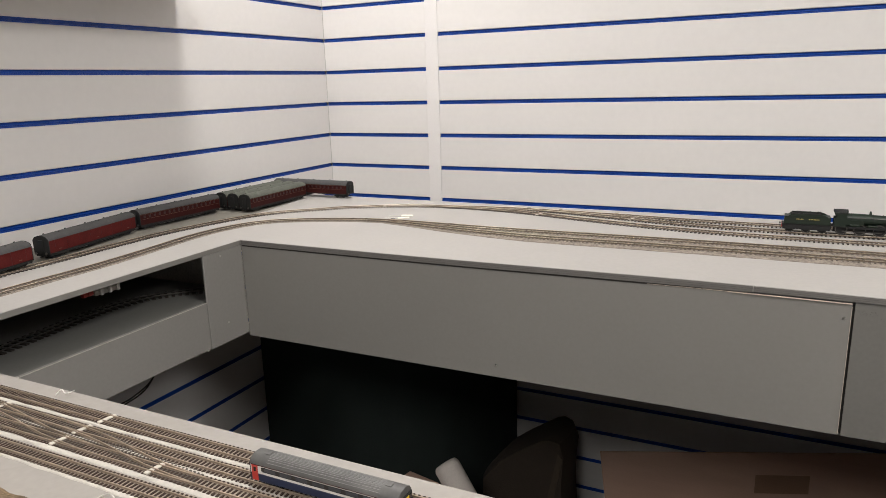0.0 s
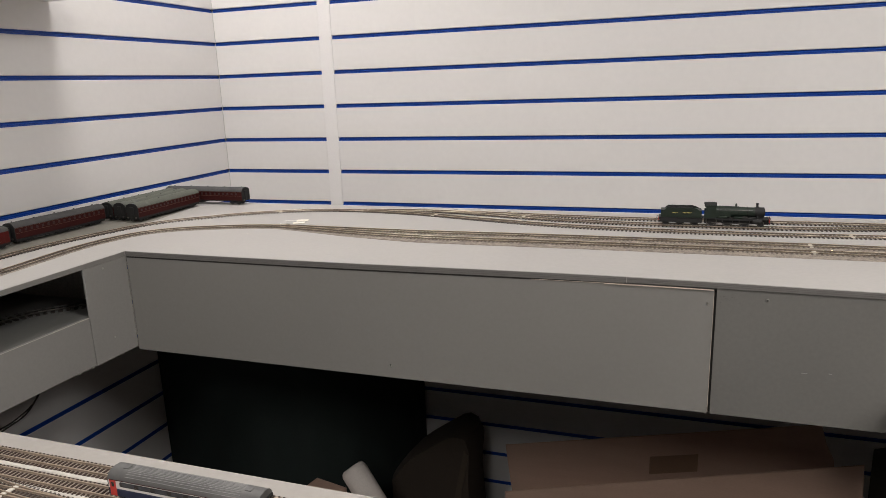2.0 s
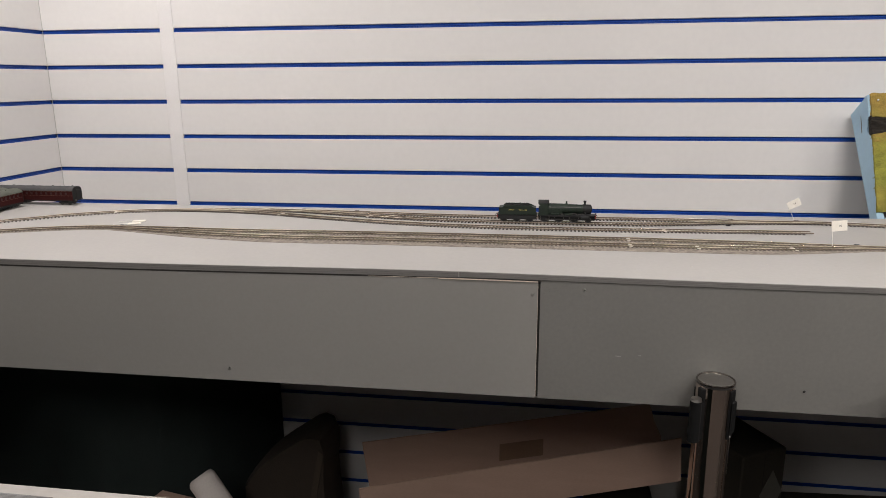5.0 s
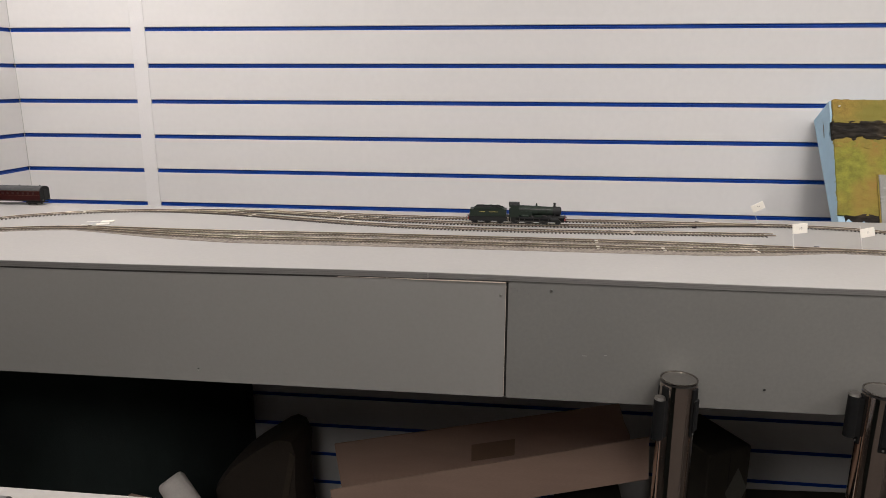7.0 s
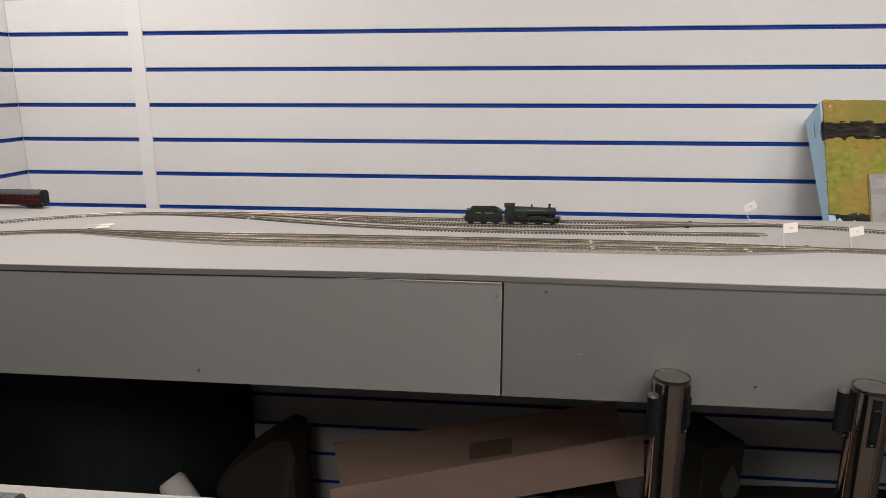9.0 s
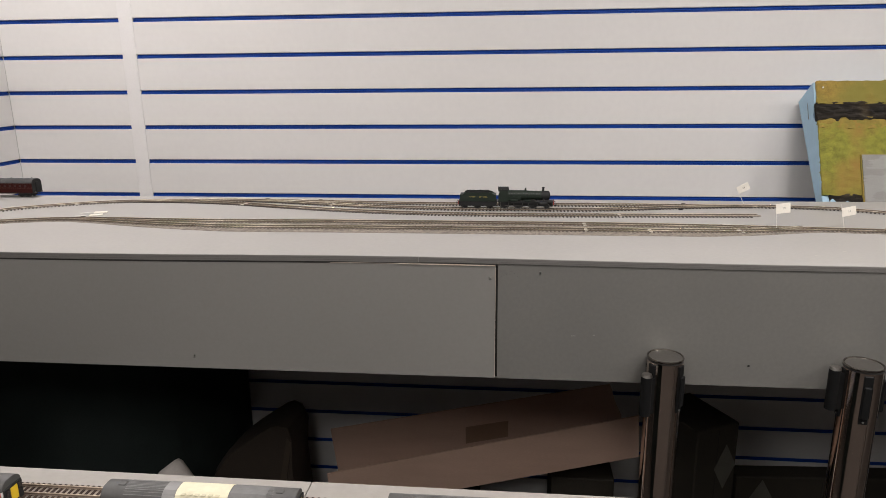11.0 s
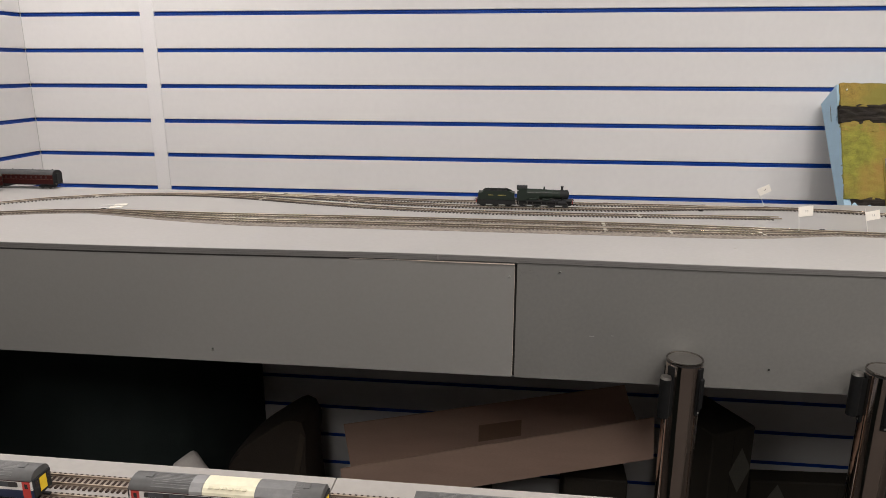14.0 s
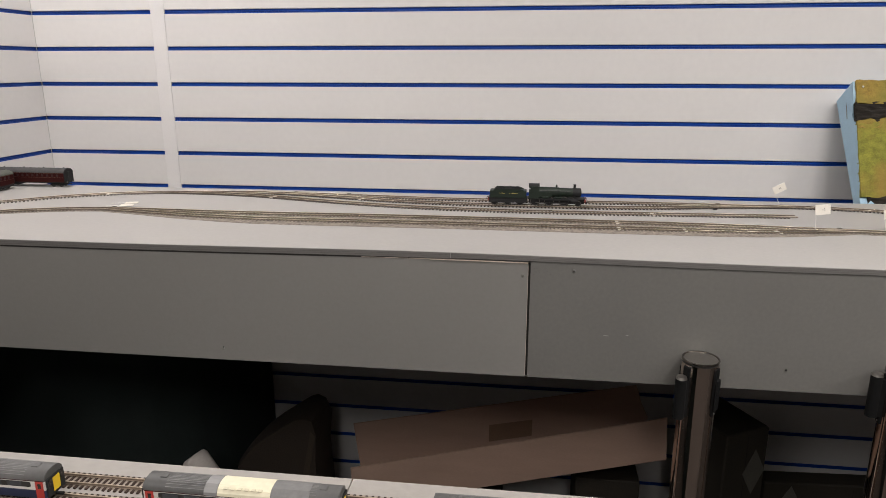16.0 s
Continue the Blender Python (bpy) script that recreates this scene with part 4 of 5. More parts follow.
def unit_car(label, x0, x1, y, tape=False):
    """A small modern railcar on the narrow track."""
    L, w = (x1 - x0) / MM, 9.4
    z = NEAR + 0.0012 + 0.0019
    c = thing("model_railcar", label, "railcar", Matrix.Translation((x0, y, z)), "railcars on the near board")
    part("lower_body", mbox(0, L, -w, w, 4.6, 11.4, 0.5), M_MODBLUE, c, "navy lower body")
    part("white_band", mbox(0.1, L - 0.1, -w - 0.05, w + 0.05, 11.4, 13.4), M_MODWHITE, c, "white band")
    part("window_band", mbox(0.1, L - 0.1, -w + 0.02, w - 0.02, 13.4, 18.6, 0.3), M_MODWHITE, c, "white upper side")
    prof = [(-w - 0.1, 18.5), (-w + 0.2, 20.6), (-w + 2.0, 23.0), (-4.5, 24.6), (0, 25.0), (4.5, 24.6), (w - 2.0, 23.0), (w - 0.2, 20.6), (w + 0.1, 18.5)]
    part("roof", extrude_profile([(a * MM, b * MM) for a, b in prof], L * MM, pose(L * MM, 0, 0, 0, 0, 90)), M_MODROOF, c, "ribbed grey roof", smooth=True)
    for s in (-1, 1):
        y0, y1 = sorted((s * (w + 0.02), s * (w + 0.18)))
        part("eave_line", mbox(1, L - 1, y0, y1, 18.2, 18.7), M_MAROON, c, "thin red line under the roof")
    # Ribs take the paler roof tone, painting in their glossy light streaks.
    for i in range(12):
        ry = -8.25 + i * 1.5
        rz = float(np.interp(ry, [a for a, b in prof], [b for a, b in prof]))
        part("roof_rib", mbox(16, L - 16, ry - 0.22, ry + 0.22, rz - 0.5, rz + 0.16), M_ROOFPALE, c)
    for s in (-1, 1):
        y0, y1 = sorted((s * (w - 0.02), s * (w + 0.16)))
        bend = [(11, 14.1), (12.2, 13.5), (L - 12.2, 13.5), (L - 11, 14.1), (L - 11, 17.0), (L - 12.2, 17.6), (12.2, 17.6), (11, 17.0)]
        band = part("glazing", extrude_profile([(a * MM, b * MM) for a, b in bend], 0.16 * MM, Matrix.Translation((0, min(y0, y1) * MM, 0))), M_COACHGLASS, c, "dark glazing strip with rounded ends")
        k = 7
        for i in range(k):
            wx = 14 + i * (L - 28) / k
            part("window", mbox(wx, wx + (L - 28) / k * 0.72, y0 + s * 0.05, y1 + s * 0.05, 13.9, 17.2), M_CARPANE, band)
        for ex in (1.5, L - 7.5):
            part("door", mbox(ex, ex + 6.0, y0, y1 + 0.0 * s, 5.2, 18.2), M_MODRED, c, "red door panel")
            part("door_window", mbox(ex + 1.8, ex + 4.2, y0 + (0.1 if s > 0 else -0.1), y1 + (0.1 if s > 0 else -0.1), 12.8, 16.4), M_COACHGLASS, c)
    for ex, sg in ((0, -1), (L, 1)):
        x0m, x1m = sorted((ex, ex + sg * 1.4))
        part("cab_end", mbox(x0m, x1m, -w + 0.6, w - 0.6, 5.0, 19.5, 0.4), M_LOCOBLACK, c, "black cab end")
        x0m, x1m = sorted((ex + sg * 1.4, ex + sg * 1.7))
        part("cab_window", mbox(x0m, x1m, -7.6, -4.2, 13.0, 18.0), M_COACHGLASS, c)
        part("cab_window", mbox(x0m, x1m, 4.2, 7.6, 13.0, 18.0), M_COACHGLASS, c)
        part("warning_panel", mbox(x0m, x1m, -3.4, 3.4, 7.5, 18.0), M_YELLOW, c, "bright yellow warning panel")
        x0m, x1m = sorted((ex, ex + sg * 5.5))
        part("coupling", mbox(x0m, x1m, -1.0, 1.0, 3.0, 4.6), M_LOCOBLACK, c)
        bx = 17 if sg < 0 else L - 17
        bog = part("bogie", mbox(bx - 10, bx + 10, -7.2, 7.2, 2.0, 4.6, 0.3), M_LOCOBLACK, c)
        for dx in (-6, 6):
            for s in (-1, 1):
                part("wheel", mcyl(2.9, 2.9, 1.0, bx + dx, s * 4.6 - 0.5, 2.9, -90, 0, 0, 14), M_STEELDARK, bog)
        part("roof_hatch", mbox(ex - sg * 12 - 2.5, ex - sg * 12 + 2.5, -2.5, 2.5, 24.7, 25.4, 0.2), M_MODROOF, c)
    if tape:
        tp = [(a * 1.03, b + 0.35) for a, b in prof]
        tp = tp + [(a * 1.0, b + 0.12) for a, b in prof[::-1]]
        t = part("tape", extrude_profile([(a * MM, b * MM) for a, b in tp], 37 * MM, pose((L * 0.39 + 37) * MM, 0, 0, 0, 0, 90)), M_TAPE, c, "band of cream masking tape")
        part("tape_tail", extrude_profile([(a * MM, b * MM) for a, b in [(q[0] * 1.01, q[1] - 0.1) for q in tp]], 9 * MM, pose((L * 0.39 - 0.4) * MM, 0, 0, 0, 0, 90)), M_MODGREY, c, "pale silver strip beside the tape")
        part("roof_patch", extrude_profile([(a * MM, b * MM) for a, b in [(q[0] * 1.005, q[1] - 0.14) for q in tp]], 26 * MM, pose((L * 0.39 + 63.2) * MM, 0, 0, 0, 0, 90)), M_ROOFPALE, c, "paler worn roof section")
        for i in range(6):
            bx = L * 0.39 + 4.5 + i * 4.8
            part("pencil_bar", mbox(bx, bx + 3.0, -8.9, -6.4, 22.6, 23.0), M_INKFAINT, t, m=pose(0, 0, 0.0012, 0, 0, 0))
    return c


unit_car("grey-roofed model railcar with navy and white sides and yellow ends", 1.002, 1.1355, N_ROWS[1])
unit_car("grey-roofed model railcar with a band of masking tape on its roof", 1.2085, 1.3455, N_ROWS[1], tape=True)
unit_car("grey-roofed model railcar with red doors on the near board", 1.408, 1.548, N_ROWS[1])

# ---- things on the boards ----
M_JOINER = material("yellowed_white_plastic", (0.60, 0.56, 0.49), 0.5, vary=0.08)
MARKERS = "numbered marker flags"


def marker(label, x, y, lean_x, lean_y, turn, text, high=0.052, w=0.026, h=0.016, roll=0.0, drop=0.0):
    """A paper flag on a pin stuck in the board."""
    t = thing("marker_flag", label, "flag", Matrix.Translation((x, y, DECK)) @ pose(0, 0, 0, lean_x, lean_y, turn), MARKERS)
    part("pin", cyl(0.0007, 0.0005, high, pose(0, 0, 0), 8), M_WHITE, t)
    fl = part("flag", box(-0.001, w, -0.0005, 0.0005, high - h - drop, high - drop, 0.0003), M_SIGN, t, "cream card flag", m=pose(0, 0, 0, 0, roll, 0))
    if text:
        cu = bpy.data.curves.new("number", "FONT")
        cu.body, cu.size, cu.align_x, cu.align_y = text, 0.0056, "CENTER", "CENTER"
        cu.extrude = 0.0001
        tx = new("number", cu)
        tx.data.materials.append(M_INK)
        tx.parent = t
        tx.matrix_basis = pose(0, 0, 0, 0, roll, 0) @ pose(w * 0.52, -0.0007, high - drop - h / 2, 90, 0, 0)
    else:
        for i in range(2):
            part("ink_bar", box(w * 0.40 + i * 0.0032, w * 0.40 + i * 0.0032 + 0.0018, -0.0009, -0.0005, high - h * 0.66, high - h * 0.36), M_INK, t,
                 m=pose(0, 0, 0, 0, roll, 0))
    return t


marker("cream card flag leaning on a white pin at the rear siding", 2.006, -0.366, 4, -28, 0, "14", high=0.042, w=0.026, h=0.017)
marker("cream card flag marked 10 on a white pin beside the loop", 1.986, -0.626, 0, -7, 0, "10", high=0.049, w=0.025, h=0.019)
marker("cream card flag marked 11 on a white pin beside the loop", 2.113, -0.612, 0, -13, 0, "11", high=0.047, w=0.024, h=0.017, drop=0.007)
for i, (fx, fy, tz) in enumerate(((0.580, -0.576, 24), (0.574, -0.548, 18))):
    t = thing("marker_flag", "cream card flag lying flat on the grey board", "flag", Matrix.Translation((fx, fy, DECK)) @ pose(0, 0, 0, 0, 0, tz), "fallen marker flags")
    part("flag", box(0, 0.026, -0.008, 0.008, 0.0008, 0.0026, 0.0003), M_SIGN, t)
    part("pin", cyl(0.0007, 0.0005, 0.045, pose(-0.03, 0.006, 0.0009, 0, 90, 0), 8), M_WHITE, t)


def small(name, label, cat, bm, mat, m, group="", smooth=False):
    ob = part(name, bm, mat, None, "", smooth, m)
    return tagged(ob, label, cat, group)


for jx, jy, gz in ((1.630, -0.606, 0), (1.628, -0.655, 0), (1.711, -0.518, 2), (1.747, -0.656, 0), (1.912, -0.650, 10), (0.872, -0.434, -14), (1.079, -0.430, -12), (0.470, -0.450, 28)):
    small("rail_joiner", "small white plastic rail joiner clipped to the track", "joiner", box(-0.0032, 0.0032, -0.0135, 0.0135, 0.0006, 0.0022, 0.0005),
          M_JOINER, Matrix.Translation((jx, jy, DECK + 0.0004)) @ pose(0, 0, 0, 0, 0, gz), "white rail joiners")
for jx, jy in ((0.794, N_ROWS[0]), (0.790, N_ROWS[1]), (0.789, N_ROWS[2]), (0.909, N_ROWS[2]), (0.668, N_ROWS[1])):
    small("rail_joiner", "small white plastic clip across the narrow track", "joiner", box(-0.0022, 0.0022, -0.0092, 0.0092, 0.0006, 0.0024, 0.0004),
          M_JOINER, Matrix.Translation((jx, jy, NEAR)) @ pose(0, 0, 0, 0, 0, -8), "white clips on the near board")
for jx, jy, gz in ((0.685, -0.388, -5), (0.824, -0.368, 0), (1.035, -0.374, 0), (0.903, -0.368, 0), (0.576, -0.592, 0), (1.87, -0.386, 0), (2.003, -0.388, 5), (2.035, -0.606, 0), (1.850, -0.447, 0)):
    small("point_lever", "small black point lever at the edge of the track", "lever", box(-0.0045, 0.0045, -0.002, 0.002, 0.0, 0.003, 0.0006),
          M_BLACK, Matrix.Translation((jx, jy, DECK)) @ pose(0, 0, 0, 0, 0, gz), "point levers")
small("wooden_stick", "thin pale wooden stirrer lying behind the sidings", "stick", box(0, 0.062, -0.0016, 0.0016, 0, 0.0012, 0.0003),
      material("brown_wood", (0.16, 0.09, 0.06), 0.6, vary=0.2, scale=40, grain=(1, 8, 8)), Matrix.Translation((1.60, -0.392, DECK + 0.0002)) @ pose(0, 0, 0, 0, -3, -4))
rng = random.Random(21)
for i in range(16):
    cx, cy = rng.uniform(0.45, 2.1), rng.uniform(-0.86, -0.74)
    if i < 3:
        cx, cy = ((0.537, -0.690), (0.52, -0.78), (0.97, -0.83))[i]
    bm = bmesh.new()
    bmesh.ops.create_icosphere(bm, subdivisions=1, radius=rng.uniform(0.0012, 0.0026))
    for v in bm.verts:
        v.co.z = abs(v.co.z) * 0.6
        v.co.x *= rng.uniform(0.8, 1.8)
    small("paint_crumb", "tiny crumb of dried filler on the board", "crumb", bm, M_RAW, Matrix.Translation((cx, cy, DECK + 0.0001)), "crumbs on the board")


def wire(name, label, pts, r, mat, group=""):
    cu = bpy.data.curves.new(name, "CURVE")
    cu.dimensions, cu.bevel_depth, cu.bevel_resolution = "3D", r, 2
    sp = cu.splines.new("BEZIER")
    sp.bezier_points.add(len(pts) - 1)
    for bp, p in zip(sp.bezier_points, pts):
        bp.co, bp.handle_left_type, bp.handle_right_type = p, "AUTO", "AUTO"
    cu.materials.append(mat)
    return tagged(new(name, cu), label, "wire", group)


wire("loose_wire", "short white wire curling out of the near board", [(0.694, -1.506, NEAR), (0.700, -1.503, NEAR + 0.006), (0.708, -1.504, NEAR + 0.004), (0.717, -1.500, NEAR + 0.007)], 0.0006, M_WHITE, "loose wires")
wire("loose_wire", "short grey wire lying on the near board", [(0.90, -1.618, NEAR + 0.0006), (0.907, -1.612, NEAR + 0.003), (0.916, -1.613, NEAR + 0.0006)], 0.0006, M_SCREW, "loose wires")
wire("hanging_cable", "dark cable sagging under the side board", [(0.12, -0.86, 0.90), (0.11, -0.90, 0.76), (0.10, -0.955, 0.725), (0.09, -1.02, 0.72), (0.08, -1.2, 0.76), (0.08, -1.4, 0.90)], 0.0018, M_WIRE, "cables under the board")
wire("hanging_cable", "dark cable sagging under the side board", [(0.14, -0.88, 0.90), (0.12, -0.93, 0.745), (0.10, -0.99, 0.715), (0.09, -1.10, 0.70), (0.08, -1.4, 0.88)], 0.0018, M_WIRE, "cables under the board")

def filler(label, y, x0, x1, wide, seed):
    """A wavy bead of white filler along a track."""
    n = int((x1 - x0) / 0.006)
    bm = bmesh.new()
    loops = []
    for i in range(n + 1):
        x = x0 + (x1 - x0) * i / n
        c = y + 0.0011 * noise.noise((x * 26, seed, 0))
        w = wide * (0.75 + 0.5 * noise.noise((x * 40, seed, 5)))
        h = 0.0009 + 0.0004 * noise.noise((x * 70, seed, 9))
        loops.append([bm.verts.new((x, c + a * w, NEAR + b)) for a, b in ((-1, 0.0001), (-0.6, h), (0.6, h), (1, 0.0001))])
    for a, b in zip(loops, loops[1:]):
        for i in range(4):
            bm.faces.new((a[i], a[(i + 1) % 4], b[(i + 1) % 4], b[i]))
    bm.faces.new(loops[0])
    bm.faces.new(loops[-1][::-1])
    return tagged(part("filler_strip", bm, M_FILLER, smooth=True), label, "filler", "filler strips on the near board")


M_FILLER = material("chalky_white_filler", (0.50, 0.47, 0.42), 0.75, vary=0.12, scale=60, fine=500, bump=0.0004)
filler("wavy bead of white filler between two narrow tracks", -1.5337, 0.56, 1.00, 0.0030, 1)
filler("wavy bead of white filler beside the crossover", -1.5572, 0.56, 1.00, 0.0032, 2)
filler("uneven bead of white filler along a narrow track", -1.5800, 0.58, 1.00, 0.0036, 3)
filler("thin bead of white filler at the open side of the tracks", -1.6052, 0.60, 1.00, 0.0028, 4)

# scenic ground at the open edge of the near board
bm = bmesh.new()
nx, ny = 60, 8
grid = [[bm.verts.new((0.40 + 0.46 * i / nx, -1.640 - 0.075 * j / ny - 0.004 * noise.noise((i * 0.4, 3, 0)),
                       NEAR + 0.0015 + (0.003 + 0.012 * j / ny) * (0.7 + 0.6 * noise.noise((i * 0.35, j * 0.6, 1.0))) * min(1, j))) for j in range(ny + 1)] for i in range(nx + 1)]
for i in range(nx):
    for j in range(ny):
        bm.faces.new((grid[i][j], grid[i + 1][j], grid[i + 1][j + 1], grid[i][j + 1]))
ext = bmesh.ops.extrude_face_region(bm, geom=list(bm.faces))
for v in ext["geom"]:
    if isinstance(v, bmesh.types.BMVert):
        v.co.z = NEAR + 0.0002
tagged(part("scenic_strip", bm, M_BROWNSCENE, smooth=True), "rough brown scenic ground along the board edge", "scenery")

# point motor hung under the side board
motor = thing("point_motor", "point motor with red coils hung under the board", "motor", Matrix.Translation((0.348, -1.185, DECK - THICK)))
part("bracket", box(-0.012, 0.012, -0.030, 0.030, -0.004, 0.0, 0.0006), M_WHITE, motor)
for dy in (-0.020, -0.004, 0.012):
    part("post", box(-0.010, 0.010, dy + 0.016, dy + 0.021, -0.019, -0.004), M_MODWHITE, motor)
for dy in (-0.032, -0.022):
    part("coil", cyl(0.0045, 0.0045, 0.008, pose(0, dy, -0.013, -90, 0, 0), 14), M_MODRED, motor, "red wire coil")
part("armature", box(-0.006, 0.006, -0.012, 0.030, -0.019, -0.010, 0.001), M_SCREW, motor)

# ---- landscape slab leaning on the wall behind the board ----
lean = math.degrees(math.atan2(0.164, 0.362))
slab = thing("landscape_slab", "blue foam scenic slab with turf, rock cutting and grey panel, leaning on the wall", "scenery",
             Matrix.Translation((2.237, -0.258, 0.983)) @ pose(0, 0, 0, -lean, 0, 0))
SW, SH, ST = 0.44, 0.397, 0.100
bm = bmesh.new()
nz = 40
front = []
for k in range(nz + 1):
    z = SH * k / nz
    cut = 0.020 * math.exp(-((z - 0.318) / 0.020) ** 2)
    front.append((0.004 * noise.noise((z * 40, 1, 2)) + cut * 0.9, z))
left = [bm.verts.new((0.0008 * noise.noise((k, 5, 5)) - (0.004 if z > 0.337 else 0), y, z)) for k, (y, z) in enumerate(front)]
left += [bm.verts.new((0.0, ST, SH - 0.012)), bm.verts.new((0.0, 0.010, 0.0))]
right = [bm.verts.new((SW, y, z)) for y, z in front] + [bm.verts.new((SW, ST, SH - 0.012)), bm.verts.new((SW, 0.010, 0.0))]
bm.faces.new(left)
bm.faces.new(right[::-1])
for i in range(len(left)):
    j = (i + 1) % len(left)
    bm.faces.new((left[i], right[i], right[j], left[j]))
part("foam_core", bm, M_FOAM, slab, "pale blue cut foam")
part("foam_seam", box(-0.0012, 0.0004, 0.045, 0.0462, SH * 0.80, SH - 0.006), M_INK, slab)


def relief(x0, x1, z0, z1, n, m, amp, depth, seed, edge=0.0, along=60):
    """A rough blanket on the face of the slab."""
    bm = bmesh.new()
    rows = []
    for i in range(n + 1):
        row = []
        for j in range(m + 1):
            z = z0 + (z1 - z0) * j / m
            x = x0 + (x1 - x0) * i / n
            if j in (0, m):
                z += edge * noise.noise((i * along / 180, seed + j, 0)) + edge * 0.3 * noise.noise((i * 0.7, seed + j, 4))
            if i == 0:
                x += edge * 0.35 * noise.noise((j * 0.8, seed, 7))
            row.append(bm.verts.new((x, -depth - amp * noise.noise((x * along, z * 90, seed)), z)))
        rows.append(row)
    for i in range(n):
        for j in range(m):
            bm.faces.new((rows[i][j], rows[i + 1][j], rows[i + 1][j + 1], rows[i][j + 1]))
    ext = bmesh.ops.extrude_face_region(bm, geom=list(bm.faces))
    for v in ext["geom"]:
        if isinstance(v, bmesh.types.BMVert):
            v.co.y = 0.006
    return bm


part("turf", relief(0.0005, SW, 0.106, 0.304, 60, 40, 0.003, 0.005, 3.0, 0.004), M_TURF, slab, "yellow-green static grass with brown patches", smooth=True)
part("rock_cutting", relief(-0.002, SW, 0.297, 0.342, 140, 30, 0.009, 0.007, 8.0, 0.005, 42), M_ROCK, slab, "dark carved rock ledge")
part("top_turf", relief(0.001, SW, 0.338, SH + 0.001, 60, 12, 0.003, 0.007, 12.0, 0.004), M_TURFDRY, slab, "brown and green turf", smooth=True)
part("dry_fringe", relief(0.002, SW, 0.276, 0.300, 60, 6, 0.003, 0.0053, 21.0, 0.009), M_TURFDRY, slab, "brown dry turf under the ledge", smooth=True)
part("rock_foot", relief(0.016, SW, 0.060, 0.110, 50, 8, 0.006, 0.004, 15.0, 0.006), M_ROCK, slab, "dark ragged foot")
part("panel_edge", box(0.0915, SW, -0.0095, -0.004, 0.055, 0.2075), M_TURFDRY, slab, "brown turf edge round the panel")
part("grey_panel", box(0.094, SW, -0.0125, -0.006, 0.060, 0.206), M_PLASTICGREY, slab, "smooth grey panel let into the turf")
part("pin_head", cyl(0.0022, 0.0018, 0.003, pose(0.014, -0.011, SH - 0.018, 90, 0, 0), 10), M_WHITE, slab)

# ---- white shelf on the side wall ----
wshelf = thing("wall_shelf", "white shelf with a rounded corner on the slatwall", "shelf", Matrix.Translation((0.0, -0.61, 1.602)))
bm = bmesh.new()
prof = [(0.0, 0.0), (0.16, 0.0), (0.184, -0.006), (0.196, -0.02), (0.20, -0.045), (0.20, -1.1), (0.0, -1.1)]
a = [bm.verts.new((x, y, 0)) for x, y in prof]
b = [bm.verts.new((x, y, 0.024)) for x, y in prof]
bm.faces.new(a)
bm.faces.new(b[::-1])
for i in range(len(prof)):
    j = (i + 1) % len(prof)
    bm.faces.new((a[i], a[j], b[j], b[i]))
part("board", bm, M_WHITE, wshelf)
for sy in (-0.5, -0.95):
    part("bracket", box(0.0, 0.12, sy - 0.012, sy, -0.022, 0.0, 0.002), M_WHITE, wshelf)

# ---- below the boards ----
POSTS = "belt barrier posts"


